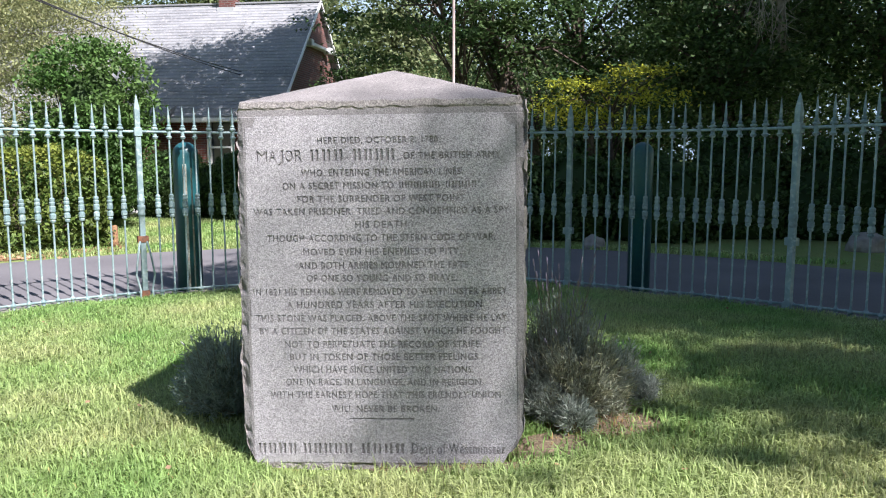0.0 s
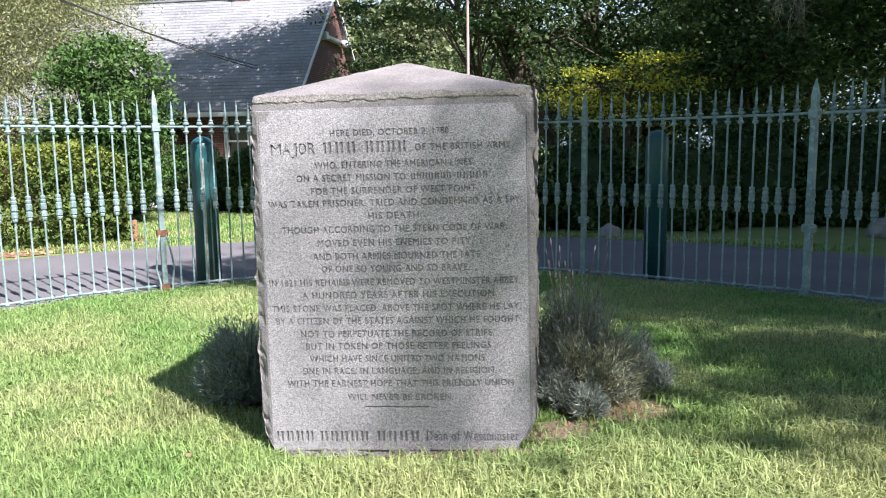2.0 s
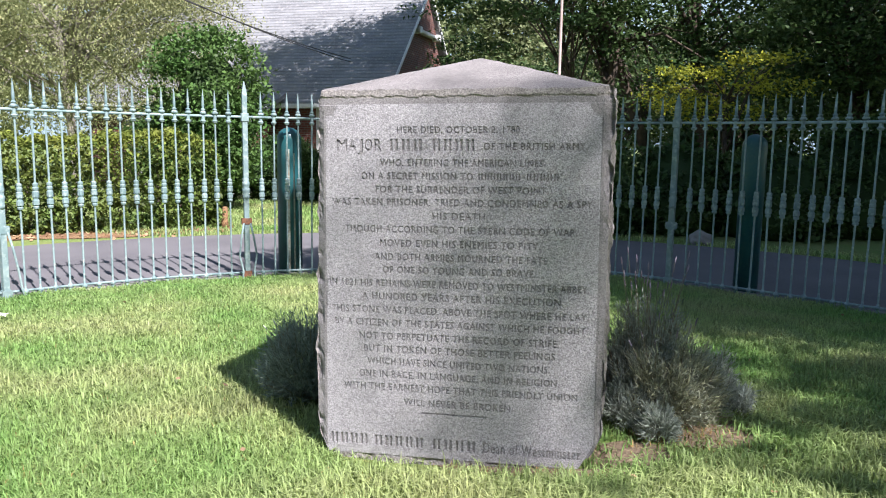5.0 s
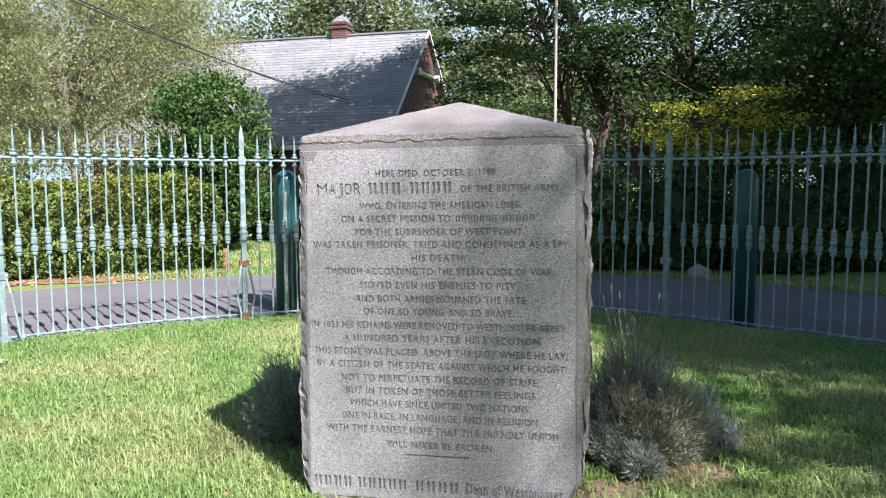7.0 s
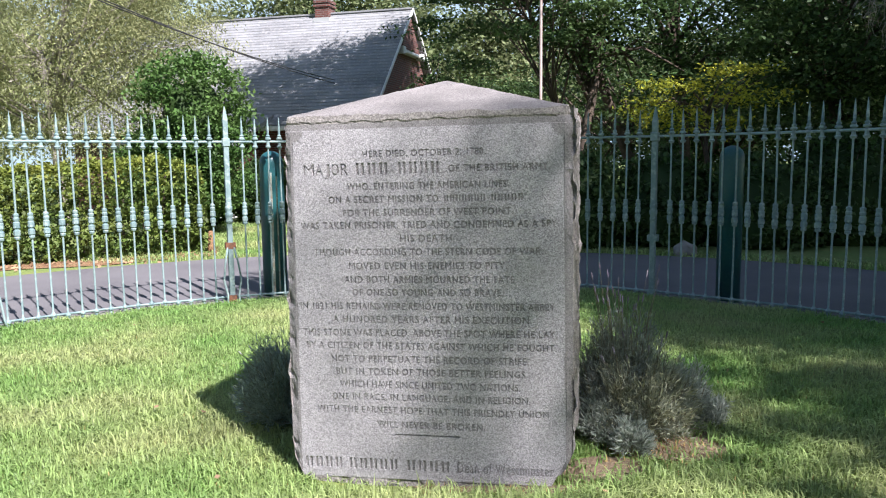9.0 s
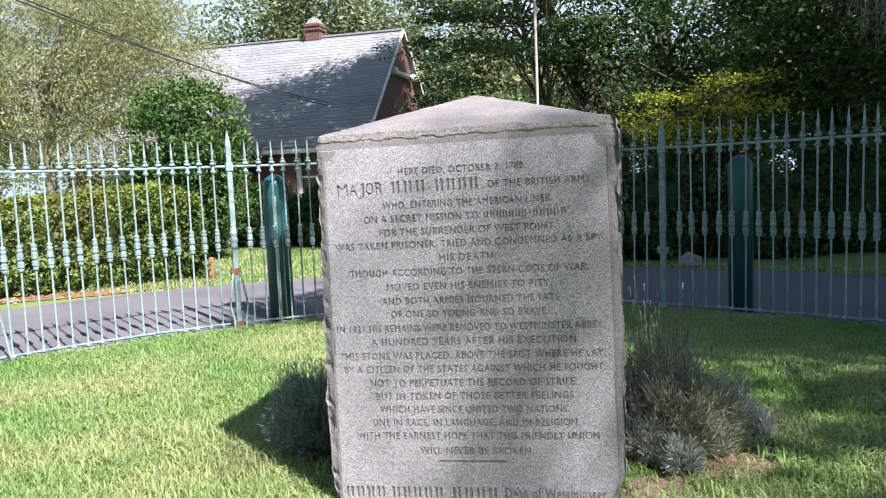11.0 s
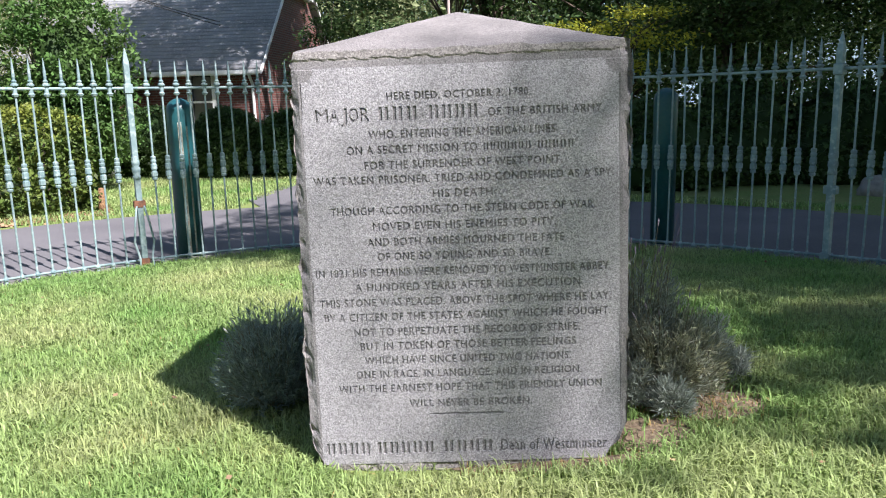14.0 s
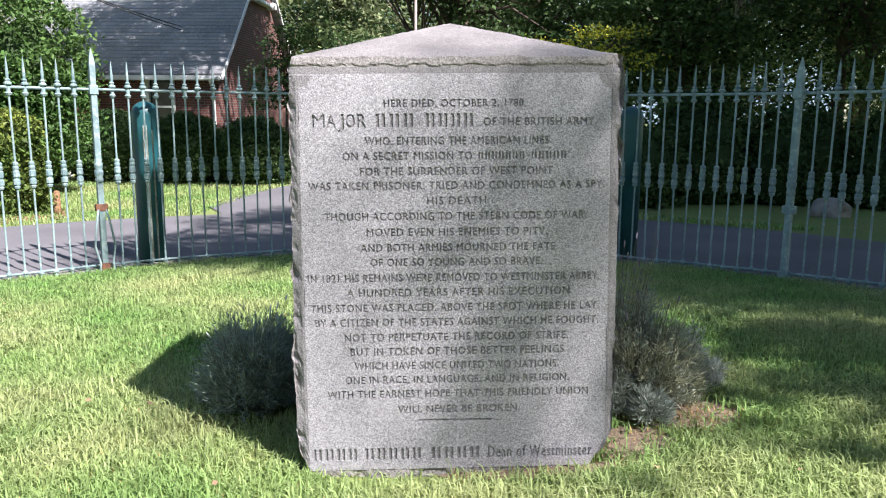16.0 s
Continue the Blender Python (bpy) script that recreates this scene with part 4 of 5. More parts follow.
# the shaded wood on the far side of the road
WOOD = [(0.6, 16.5, [(0.4, 16.4, 5.6, 2.4, 1.8, 2.6), (2.2, 16.4, 4.0, 2.2, 1.6, 2.0)], 165), (2.6, 19.6, sunward([(-3.9, 18.8, 10.8, 3.8, 2.0, 1.6), (-2.6, 21.4, 8.8, 2.2, 2.2, 1.6), (0.6, 11.8, 9.8, 2.6, 1.6, 1.0), (-3.6, 16.4, 10.6, 2.8, 1.2, 1.0)]), 1100), (3.6, 18, [(3.8, 17.6, 5.5, 2.8, 2.2, 3.4), (2.0, 17.8, 7.6, 2.6, 2, 2)], 380), (6.8, 16.2, [(6.8, 15.8, 5.2, 2.6, 2.4, 3.6), (5.6, 15.2, 3.2, 2.0, 1.4, 1.8)], 480),
        # the crowns of (10.5, 9.4) are unseen, added overhead to hold off skylight
        (10.0, 15.2, [(9.8, 15.0, 5.2, 2.6, 2.4, 4.4)], 480), (13.2, 14.6, [(13, 14.4, 5.0, 2.8, 2.6, 4.6)], 420), (10.5, 9.4, sunward([(9.8, 8.8, 8.8, 2.6, 2.2, 1.0), (9.0, 4.6, 9.0, 2.8, 2.8, 1.0), (7.4, 2.2, 8.9, 2.0, 1.4, 0.8)]), 2300), (8.0, 21, [(8, 21, 6.0, 4, 3, 5)], 420), (13.5, 20, [(13.5, 20, 6.0, 4, 3, 6)], 380), (2.5, 24, [(2.5, 24, 3.4, 4, 3, 3.2)], 240), (-2.2, 25, [(-2.2, 25, 2.6, 1.8, 2, 2.2)], 160), (5.4, 23.0, [(5.4, 23, 2.2, 3.2, 1.5, 2.4)], 320), (10.6, 23.5, [(10.6, 23.5, 2.2, 3.2, 1.5, 2.4)], 260)]
for i, (x, y, blobs, n) in enumerate(WOOD):
    tree("shade_tree", "broadleaf tree with dark green leaves in deep shade", (x, y), blobs, n, 52, 0.34, 0.135, LEAF_WOOD, 120 + i, 0.17, 0.25, "trees of the wood", 22)
rng = np.random.default_rng(44)
sprays = [(rng.uniform(-2.6, 1.6), rng.uniform(14.2, 16.4), rng.uniform(3.3, 7.6), rng.uniform(0.7, 1.2), rng.uniform(0.5, 0.9), 0.12) for k in range(26)] + [(-3.5, 15.6, 4.45, 0.6, 0.4, 0.10), (-2.6, 15.4, 4.3, 0.7, 0.4, 0.12)]
tree("shade_tree", "spreading tree with dark leaves in level sprays", (0.9, 16.3), sprays, 270, 44, 0.16, 0.12, LEAF_WOOD, 141, 0.085, 0.2, "trees of the wood", 30)
tree("dogwood_tree", "small spreading tree with yellow-green leaves in flat sprays", (3.4, 13.4), [(3.7, 12.9, 3.05, 1.0, 0.8, 0.14), (2.7, 12.7, 2.75, 0.9, 0.7, 0.16), (3.9, 12.8, 2.5, 1.0, 0.7, 0.25), (2.2, 12.8, 2.25, 0.8, 0.7, 0.3), (3.1, 12.9, 2.0, 0.9, 0.6, 0.3)], 150, 18, 0.13, 0.09, LEAF_YELLOW, 150, 0.07, 0.2, "", 14)

# bare hanging twigs on a dead limb
rng = np.random.default_rng(8)
snag = empty("dead_branch", pose(6.2, 12.6, 4.9), "bare grey twigs hanging from a dead limb", "dead branch")
for i in range(16):
    a = Vector((rng.uniform(-0.35, 0.3), rng.uniform(-0.2, 0.2), rng.uniform(-0.1, 0.6)))
    pts, r = [a], 0.016 if i < 4 else 0.009
    for k in range(7):
        pts.append(pts[-1] + Vector((rng.normal(0, 0.09), rng.normal(0, 0.05), -rng.uniform(0.12, 0.30))))
    bm = bmesh.new()
    tube(bm, pts, [r * (1 - 0.11 * k) for k in range(8)], 5)
    for k in (2, 4, 5):
        q = pts[k]
        tube(bm, [q, q + Vector((rng.normal(0, 0.12), 0.0, -0.10)), q + Vector((rng.normal(0, 0.22), 0.0, -0.32))], [r * 0.5, r * 0.4, r * 0.2], 4)
    part("twig", bm, BARK_GREY, snag)
bm = bmesh.new()
tube(bm, [(1.2, 2.4, -1.2), (0.6, 1.2, 0.2), (0.1, 0.2, 0.5), (-0.5, 0, 0.45)], [0.09, 0.07, 0.05, 0.03], 6)
part("limb", bm, BARK_GREY, snag)

# tall trees beside the lawn, which throw the shade over its far side
for i, (x, y, blobs, n) in enumerate([
        (11.5, -5.5, [over(5.2, 2.0, 9.2, 1.8, 0.9, 0.8), over(3.0, 1.72, 8.8, 1.7, 0.24, 0.25), over(2.4, 0.75, 8.7, 0.8, 0.16, 0.2), over(3.2, 1.0, 8.9, 0.9, 0.4, 0.3), over(2.3, 0.15, 8.8, 0.5, 0.1, 0.2), over(0.85, 1.3, 9.0, 0.42, 0.22, 0.25), over(1.25, 0.12, 8.8, 0.35, 0.14, 0.2)], 180),
        (13.2, -3.6, [over(3.6, 3.5, 10.0, 1.1, 0.8, 0.5), over(1.9, 3.95, 10.0, 1.1, 0.42, 0.5), over(2.7, 4.6, 10.2, 1.8, 0.7, 0.6), over(4.2, 2.5, 9.8, 0.9, 0.6, 0.5), over(2.4, 2.9, 10.0, 1.3, 0.2, 0.3)], 175),
        (12.5, 2.0, sunward([(7.6, 1.5, 10.0, 5.4, 1.2, 1.2), (9.0, 3.6, 10.4, 5.4, 1.8, 1.8), (12.0, 1.0, 9.5, 3.0, 2.2, 2.4), (10.3, -0.4, 10.0, 2.6, 1.0, 1.2)]), 1400),
        (13.5, 6.0, sunward([(10.5, 6.4, 10.8, 4.6, 2.4, 2.2), (15.0, 6.4, 10.5, 3.4, 3.4, 3.2)]), 800),
        (15.0, 10.5, sunward([(13.4, 9.8, 11.0, 4.2, 3.0, 4.0)]), 360),
        (20.0, 14.0, [(18.6, 13.4, 11.5, 4.0, 4.0, 4.5)], 240)]):
    tree("lawn_tree", "tall broadleaf tree shading the lawn and the road", (x, y), blobs, n, 40, 0.30 if i < 2 else 0.34, 0.22, LEAF_MID, 170 + i, 0.26, 0.2, "tall trees beside the lawn", 20)

# out of view: leaf clusters set up the sun's slant to throw dapples on the stone
tree("lawn_tree", "unseen broadleaf tree with thin leaf clusters placed to dapple the stone", (14.5, -6.0), sunward([(10.1, -8.16, 17.1, 0.66, 0.12, 0.80), (10.95, -7.6, 16.5, 0.34, 0.12, 0.25)]) + [over(-0.45, 0.82, 15.0, 0.5, 0.2, 0.35), over(0.15, 0.3, 15.0, 0.32, 0.12, 0.3)], 39, 18, 0.21, 0.14, LEAF_MID, 186, 0.07, 0.2, "tall trees beside the lawn", 1)
# added out of view to cut the skylight on the right-hand fence and road
tree("lawn_tree", "unseen dense broadleaf tree added to block skylight from the shaded side of the road", (12.0, 4.5), [(9.8, 5.0, 8.2, 2.9, 3.0, 2.8), (12.0, 1.5, 8.0, 2.4, 2.4, 3.0)], 620, 40, 0.4, 0.28, LEAF_MID, 187, 0.26, 0.2, "tall trees beside the lawn", 14)
for i, (x, y) in enumerate([(-15, 1), (-16, -8), (-9, -13), (-2, -15), (6, -15), (14, -12), (14.5, -6), (15, 1.5), (16, -18)]):
    tree("roadside_tree", "leafy green tree on the far side of the road", (x, y), [(x, y, 5.2, 3.6, 3.2, 4.6)], 300, 34, 0.5, 0.30, LEAF_MID, 190 + i, 0.22, 0.3, "roadside trees", 10)


# ---- lavender beside the stone ----
def lavender(cx, cy, rx, ry, h, n, stalks, seed, label, white=0, leaf=None):
    leaf = leaf or LAVENDER
    rng = np.random.default_rng(seed)
    t = empty("lavender_bush", pose(cx, cy, height(cx, cy)), label, "lavender", "lavender by the stone")
    lv, sv, sf = [], [], []
    bm = bmesh.new()
    for i in range(n):
        az, el = rng.uniform(0, 2 * math.pi), rng.uniform(0.05, 1.0) ** 0.7
        k = rng.uniform(0.72, 1.05)
        tip = Vector((rx * k * math.cos(az) * math.sqrt(1 - el * el * 0.85), ry * k * math.sin(az) * math.sqrt(1 - el * el * 0.85), h * k * el))
        base = Vector((tip.x * 0.3, tip.y * 0.3, 0.0))
        mid = base.lerp(tip, 0.5) + Vector((tip.x * 0.15, tip.y * 0.15, 0.03))
        if i % 3 == 0:
            tube(bm, [base, mid, tip], [0.004, 0.003, 0.0015], 3)
        m = 27
        q = np.linspace(0.35, 1.0, m)[:, None]
        b, c, e = np.array(base), np.array(mid), np.array(tip)
        lv.append((1 - q) ** 2 * b + 2 * q * (1 - q) * c + q * q * e + rng.normal(size=(m, 3)) * 0.008)
    tagged(part("stem_bundle", bm, LAV_STEM, t), kind="stuff")
    c = np.concatenate(lv)
    m = len(c)
    a = c * [1, 1, 0.5] / (np.linalg.norm(c, axis=1)[:, None] + 1e-6) + rng.normal(size=(m, 3)) * 0.55 + [0, 0, 0.5]
    a /= np.linalg.norm(a, axis=1)[:, None]
    b = np.cross(a, rng.normal(size=(m, 3)))
    b /= np.linalg.norm(b, axis=1)[:, None]
    s = rng.uniform(0.025, 0.06, (m, 1))
    v = np.stack([c, c + a * s * 0.5 + b * 0.0026, c + a * s, c + a * s * 0.5 - b * 0.0026], 1).reshape(-1, 3)
    part("foliage", fast_mesh("foliage", v, np.arange(4 * m).reshape(m, 4), leaf), leaf, t, "grey-green narrow leaves")
    bm, fl = bmesh.new(), bmesh.new()
    for i in range(stalks):
        az, k = rng.uniform(0, 2 * math.pi), rng.uniform(0.1, 0.75 if not white else 1.0)
        root = Vector((rx * k * 0.6 * math.cos(az), ry * k * 0.6 * math.sin(az), h * 0.6))
        tip = Vector((rx * k * 1.15 * math.cos(az), ry * k * 1.15 * math.sin(az), h * (rng.uniform(0.95, 1.06) if white else rng.uniform(1.05, 1.42))))
        tube(bm, [root, root.lerp(tip, 0.5), tip], [0.0018, 0.0015, 0.001], 3)
        d = (tip - root).normalized()
        tube(fl, [tip - d * 0.035, tip - d * 0.02, tip - d * 0.005, tip + d * 0.008], [0.0015, 0.0042, 0.0038, 0.001], 5)
    tagged(part("stalk_bundle", bm, LAV_STEM, t), kind="stuff")
    tagged(part("flower_cluster", fl, WHITE_FLOWER if white else LAV_FLOWER, t, "small pale flower heads"), kind="stuff")
    return t


lavender(0.90, 0.86, 0.27, 0.34, 0.58, 480, 26, 5, "grey-green lavender bush with tall faded flower stalks")
lavender(0.98, 0.64, 0.29, 0.28, 0.40, 470, 8, 15, "sprawling lavender bush with yellowing stems", leaf=LAV_YELLOW)
lavender(0.78, 0.50, 0.10, 0.16, 0.24, 150, 0, 19, "small grey lavender plant against the foot of the stone")
lavender(0.92, 0.33, 0.09, 0.08, 0.16, 110, 0, 6, "low tuft of grey lavender in bare soil")
lavender(1.22, 0.80, 0.12, 0.13, 0.34, 190, 0, 9, "silvery lavender shoots leaning into the sun", leaf=LAV_SILVER)
lavender(1.36, 0.76, 0.05, 0.05, 0.17, 45, 0, 29, "single silvery lavender shoot in the grass", leaf=LAV_SILVER)
lavender(-0.90, 0.77, 0.29, 0.35, 0.46, 900, 12, 7, "dark grey-green lavender bush in the shadow of the stone", 1, LAV_SHADE)


# ---- lawn ----
def blades(rng, xy, lo, hi, width, lean=0.55):
    """Curved blades of three faces each, as arrays."""
    n = len(xy)
    z = 0.030 * xy[:, 0] - 0.033 * xy[:, 1] - 0.02 * np.maximum(xy[:, 1] - 0.5, 0) - 0.012 * np.maximum(xy[:, 0] - 0.8, 0) * np.maximum(xy[:, 1] - 0.5, 0) - 0.052 * np.exp(-((xy[:, 0] - 0.1) / 0.75) ** 4 - (xy[:, 1] / 0.27) ** 2)
    az = rng.uniform(0, 2 * np.pi, n)
    L = rng.uniform(lo, hi, n)
    d = np.c_[np.cos(az), np.sin(az), np.zeros(n)]
    s = np.c_[-np.sin(az), np.cos(az), np.zeros(n)]
    k = rng.uniform(0.1, lean, n)[:, None]
    base = np.c_[xy, z - 0.005]
    up = np.array([0, 0, 1.0])
    Lc = L[:, None]
    w = (width * rng.uniform(0.6, 1.3, n))[:, None]
    m = base + up * Lc * 0.55 + d * Lc * k * 0.35
    t = base + up * Lc * (0.95 - 0.35 * k) + d * Lc * k * 1.1
    v = np.stack([base - s * w / 2, base + s * w / 2, m + s * w * 0.4, m - s * w * 0.4, t], 1).reshape(-1, 3)
    o = np.arange(n)[:, None] * 5
    return v, np.concatenate([np.concatenate([o, o + 1, o + 2], 1), np.concatenate([o, o + 2, o + 3], 1), np.concatenate([o + 3, o + 2, o + 4], 1)])


def lawn_points(rng, n, x0, x1, y0, y1):
    p = np.c_[rng.uniform(x0, x1, n), rng.uniform(y0, y1, n)]
    keep = np.hypot(p[:, 0] - CX, p[:, 1] - CY) < 5.17 + 0.05 * np.sin(p[:, 0] * 7.1) + rng.normal(0, 0.02, n)
    keep &= ~((np.abs(p[:, 0] - 0.02) < 0.57) & (p[:, 1] > 0.0) & (p[:, 1] < 1.15))
    bare = (((p[:, 0] - 1.07) / 0.28) ** 2 + ((p[:, 1] - 0.42) / 0.20) ** 2 < 1) | (((p[:, 0] - 0.78) / 0.18) ** 2 + ((p[:, 1] - 0.16) / 0.14) ** 2 < 1) | (((p[:, 0] - 0.45) / 0.34) ** 2 + ((p[:, 1] + 0.02) / 0.05) ** 2 < 1)
    keep &= ~(bare & (rng.uniform(0, 1, n) < 0.85))
    keep &= ~((np.abs(p[:, 0] - 0.1) < 0.55) & (p[:, 1] > -0.13) & (p[:, 1] < 0.02) & (rng.uniform(0, 1, n) < 0.80 + 1.2 * p[:, 1]))
    keep &= ~((np.hypot(p[:, 0] + 0.90, (p[:, 1] - 0.77)) < 0.25))
    return p[keep]


rng = np.random.default_rng(12)
cand = lawn_points(rng, 880000, CX - 5.34, CX + 5.34, CY - 5.34, CY + 5.34)
soft = lambda q: 1 / (1 + np.exp(-q))
gx, gy = cand[:, 0], cand[:, 1]
rho = (0.42 + 0.58 * soft((0.3 - gy) / 0.5)) * (0.25 + 0.75 * soft((gy + 2.35) / 0.15))
rho *= 0.3 + 0.7 * soft((gx + (gy + 3) * 0.95 + 0.9) / 0.3) * soft(((gy + 3) * 0.8 + 1.1 - gx) / 0.3)
keep = rng.uniform(0, 1, len(cand)) < rho
cand, rho = cand[keep], rho[keep]
width = 0.0062 / np.sqrt(np.maximum(rho, 0.3))
patch = np.sin(cand[:, 0] * 2.3 + 1.1 * np.sin(cand[:, 1] * 1.7)) * np.cos(cand[:, 1] * 2.9 + cand[:, 0]) + rng.normal(0, 0.2, len(cand))
tall = lawn_points(rng, 4200, -4.0, 4.2, -2.0, 5.5)
lo, hi = patch < 0.25, patch >= 0.25
sets = [blades(rng, cand[lo], 0.035, 0.08, width[lo], 1.1), blades(rng, cand[hi], 0.05, 0.105, width[hi] * 1.06, 1.2), blades(rng, tall, 0.08, 0.15, 0.0055, 0.9)]
vs, fs, o = [], [], 0
for v, f in sets:
    vs.append(v)
    fs.append(f + o)
    o += len(v)
tagged(new("lawn_grass", fast_mesh("lawn_grass", np.concatenate(vs), np.concatenate(fs), BLADE)), "rough mown green grass with uneven clumps", "grass", kind="stuff")
def verge(n, seed, keep):
    g = np.random.default_rng(seed)
    p = np.c_[g.uniform(-9, 10, n), g.uniform(8.5, 19, n)]
    r = np.hypot(p[:, 0] - CX, p[:, 1] - CY)
    p = p[(r > 9.12) & keep(p)]
    v, f = blades(g, p, 0.05, 0.12, 0.016, 1.0)
    v[:, 2] += np.repeat(-0.34 - (0.030 * p[:, 0] - 0.033 * p[:, 1] - 0.02 * np.maximum(p[:, 1] - 0.5, 0) - 0.012 * np.maximum(p[:, 0] - 0.8, 0) * np.maximum(p[:, 1] - 0.5, 0)), 5)
    return v, f


v, f = verge(110000, 77, lambda p: (np.abs(p[:, 0] + 2.0 - 0.1 * (p[:, 1] - 13)) > 1.5) & ((p[:, 1] < 12.2 + 6.5 * (p[:, 0] < -1)) & ((p[:, 0] < -0.5) | (np.hypot(p[:, 0] - CX, p[:, 1] - CY) < 9.75))))
tagged(new("verge_grass", fast_mesh("verge_grass", v, f, BLADE)), "unmown grass on the verge across the road", "grass", kind="stuff")
g = np.random.default_rng(5)
q = g.uniform(0, 9, 420)
c = np.c_[-6.2 - 0.78 * q + g.normal(0, 0.35, 420), 9.55 - 0.63 * q + g.normal(0, 0.35, 420), np.full(420, -0.31)]
v, f = leaf_quads(g, c, 0.075, 0.0, 0.7, 0.25)
tagged(new("leaf_litter", fast_mesh("leaf_litter", v, f, DEAD_LEAF)), "dry brown leaf litter along the foot of the hedge", "leaf litter", kind="stuff")
dry = lawn_points(rng, 5200, -4.5, 4.0, -0.75, 5.5)
extra = np.c_[rng.normal(1.06, 0.15, 500), rng.normal(0.40, 0.11, 500)]
extra2 = np.c_[rng.uniform(0.0, 0.75, 260), rng.normal(-0.05, 0.035, 260)]
v, f = blades(rng, np.concatenate([dry, extra, extra2]), 0.02, 0.055, 0.005, 1.0)
tagged(new("dry_grass", fast_mesh("dry_grass", v, f, STRAW)), "dry straw-coloured grass scattered in the lawn", "dry grass", kind="stuff")


def earth_patch(x, y, rx, ry, seed):
    bm = bmesh.new()
    c = bm.verts.new((0, 0, 0.018))
    ring = []
    for i in range(28):
        a = 2 * math.pi * i / 28
        k = 1 + 0.22 * noise.noise((math.cos(a) * 1.5, math.sin(a) * 1.5, seed))
        px, py = rx * k * math.cos(a), ry * k * math.sin(a)
        ring.append(bm.verts.new((px, py, plane(x + px, y + py) - plane(x, y) + 0.004)))
    for i in range(28):
        bm.faces.new((c, ring[i], ring[(i + 1) % 28]))
    ob = new("bare_earth", done(bm, "bare_earth", EARTH, True))
    ob.location = (x, y, plane(x, y))
    tagged(ob, "bare reddish earth with dry straw beside the stone", "bare earth", kind="structure")


earth_patch(1.10, 0.50, 0.30, 0.24, 1)
earth_patch(0.78, 0.16, 0.20, 0.16, 3)
earth_patch(0.40, -0.01, 0.42, 0.06, 2)

# fallen leaves
rng = np.random.default_rng(31)
p = lawn_points(rng, 60, -4.0, 4.0, -0.6, 5.5)
c = np.c_[p, 0.030 * p[:, 0] - 0.033 * p[:, 1] - 0.02 * np.maximum(p[:, 1] - 0.5, 0) - 0.012 * np.maximum(p[:, 0] - 0.8, 0) * np.maximum(p[:, 1] - 0.5, 0) + rng.uniform(0.03, 0.06, len(p))]
v, f = leaf_quads(rng, c, 0.04, 0.0, 0.7, 0.25)
tagged(new("fallen_leaves", fast_mesh("fallen_leaves", v, f, DEAD_LEAF)), "brown fallen leaves scattered on the grass", "fallen leaves", kind="stuff")


# ---- boulders, flagpole, wires ----
def boulder(x, y, rx, ry, rz, seed):
    bm = bmesh.new()
    bmesh.ops.create_icosphere(bm, subdivisions=4, radius=1.0)
    for v in bm.verts:
        k = 1 + 0.28 * noise.noise(v.co * 1.3 + Vector((seed, 0, 0))) + 0.08 * noise.noise(v.co * 4 + Vector((seed, 3, 0)))
        v.co = Vector((v.co.x * rx, v.co.y * ry, v.co.z * rz)) * k
    ob = new("boulder", done(bm, "boulder", BOULDER, True))
    ob.location = (x, y, height(x, y) + rz * 0.35)
    tagged(ob, "weathered grey boulder at the edge of the road", "boulder", "boulders by the road")


boulder(2.5, 10.4, 0.20, 0.18, 0.17, 1)
boulder(7.2, 10.2, 0.36, 0.28, 0.24, 4)

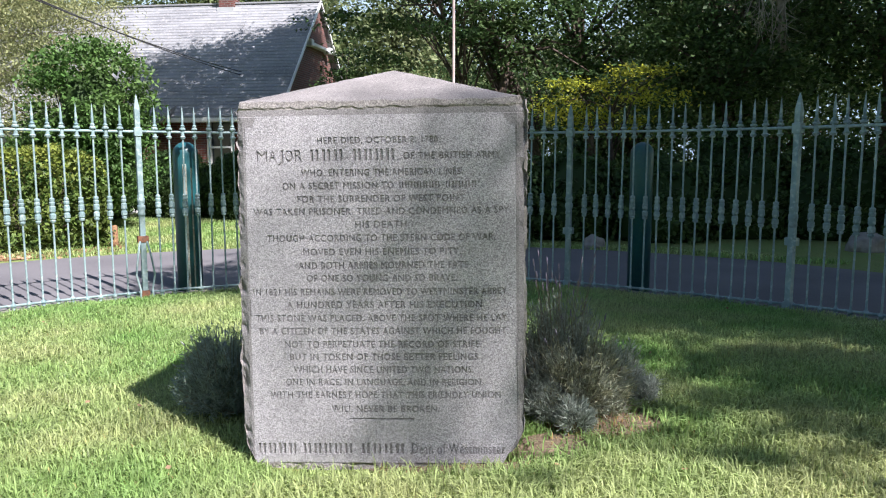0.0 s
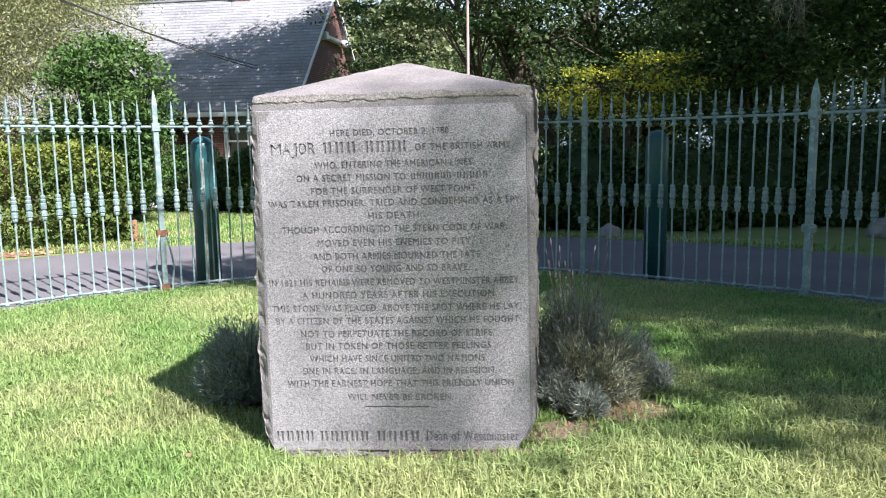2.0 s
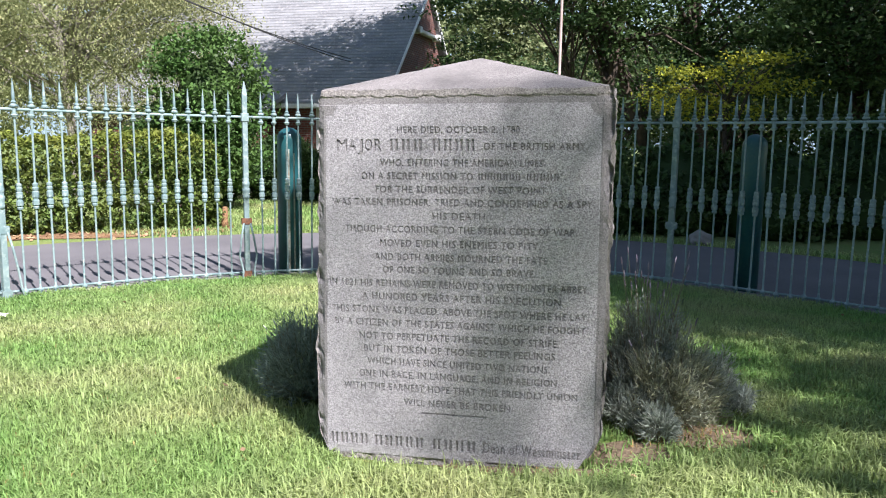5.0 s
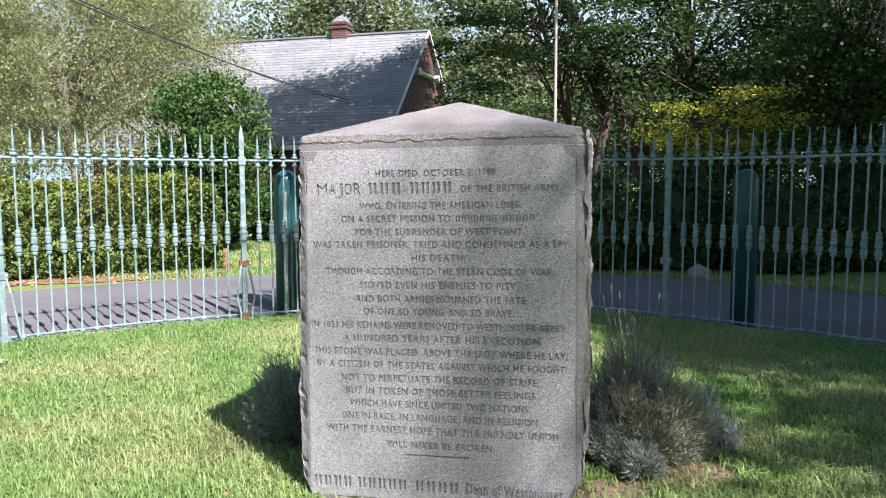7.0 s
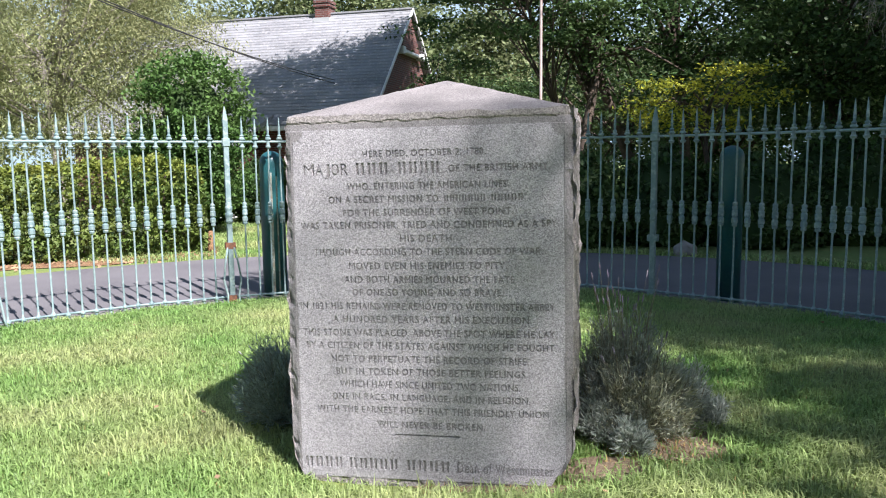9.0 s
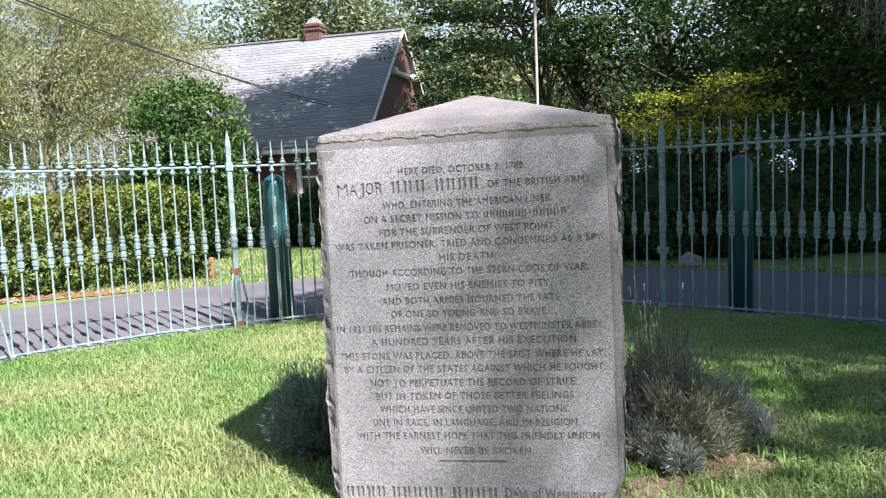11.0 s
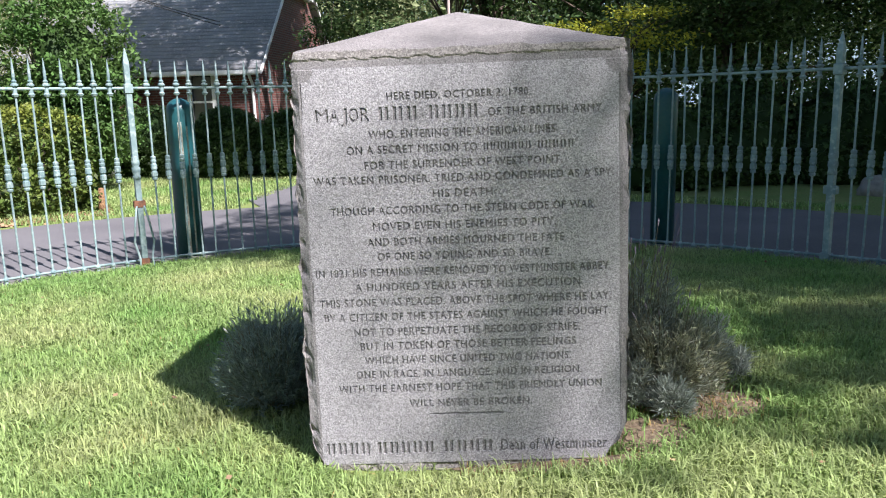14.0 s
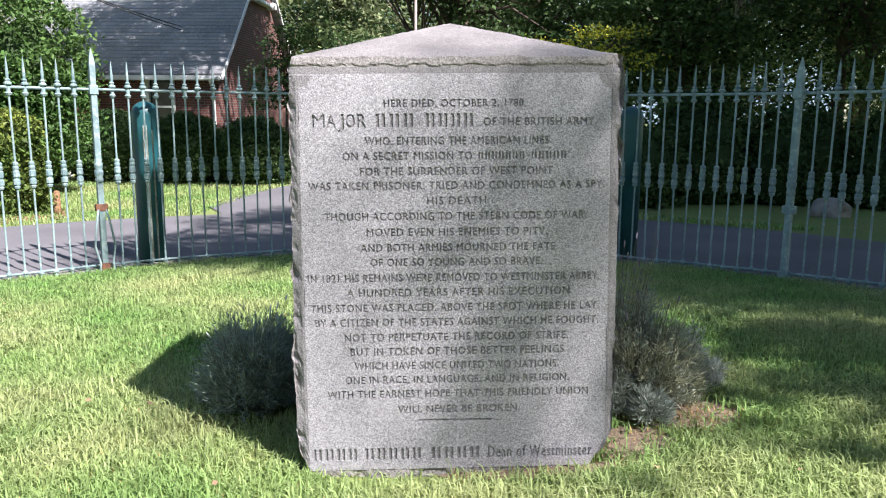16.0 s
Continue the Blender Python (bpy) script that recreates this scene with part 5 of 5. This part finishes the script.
pole = empty("flagpole", pose(-0.10, 13.0, height(-0.1, 13)), "slim pale flagpole with a faded reddish shaft", "flagpole")
bm = bmesh.new()
lathe(bm, [(0.034, -0.1), (0.032, 2.0), (0.028, 6.0), (0.024, 9.5)], 12)
part("shaft", bm, POLE, pole, smooth=True)
bm = bmesh.new()
bmesh.ops.create_uvsphere(bm, u_segments=12, v_segments=8, radius=0.05, matrix=Matrix.Translation((0, 0, 9.55)))
part("ball", bm, POLE, pole, smooth=True)
for k in (0, 1):
    bm = bmesh.new()
    A, B = Vector((-9.9, 7.0, 5.2 - 0.12 * k)), Vector((-6.9, 20.3, 3.75 + 0.1 * k))
    pts = [A.lerp(B, q / 24) + Vector((0.35, 0, 0.1)) * (1 - q / 24) + Vector((0, 0, -0.25 * 4 * (q / 24) * (1 - q / 24))) for q in range(25)]
    tube(bm, pts, [0.015] * 25, 6)
    tagged(new("power_cable", done(bm, "power_cable", WIRE, True)), "thin black overhead cable slung towards the house", "cable", "overhead cables")

# a pale scrap on the grass by the fence
bm = bmesh.new()
g = [[bm.verts.new((0.034 * i - 0.068, 0.03 * j - 0.045, 0.02 * noise.noise((i * 1.3, j * 1.7, 4)) + 0.012 * ((i + j) % 2))) for j in range(4)] for i in range(5)]
for i in range(4):
    for j in range(3):
        bm.faces.new((g[i][j], g[i + 1][j], g[i + 1][j + 1], g[i][j + 1]))
ob = new("paper_scrap", done(bm, "paper_scrap", PAPER, True))
ob.matrix_world = pose(-4.37, 2.45, plane(-4.37, 2.45) + 0.06, 0, 0, 25)
so = ob.modifiers.new("thickness", "SOLIDIFY")
so.thickness = 0.002
tagged(ob, "crumpled whitish paper scrap lying on the grass", "paper scrap")

# glowing pale sheet low beyond the trees, added to brighten the sky there
v, f = [], []
for i in range(25):
    a = radians(60 + 3 * i)
    for z in (-2.0, 70.0):
        v.append((200 * math.cos(a), 200 * math.sin(a), z))
f = [(2 * i, 2 * i + 1, 2 * i + 3, 2 * i + 2) for i in range(24)]
SKY_GLOW = bpy.data.materials.new("glowing_sky_sheet")
SKY_GLOW.use_nodes = True
hb = SKY_GLOW.node_tree.nodes["Principled BSDF"]
hb.inputs["Base Color"].default_value = (0, 0, 0, 1)
hb.inputs["Emission Color"].default_value = (0.58, 0.78, 1.0, 1)
hb.inputs["Emission Strength"].default_value = 0.46
tagged(new("backdrop", fast_mesh("backdrop", v, f, SKY_GLOW, True)), "glowing pale blue sheet standing in for bright sky beyond the trees", "sky", kind="structure")
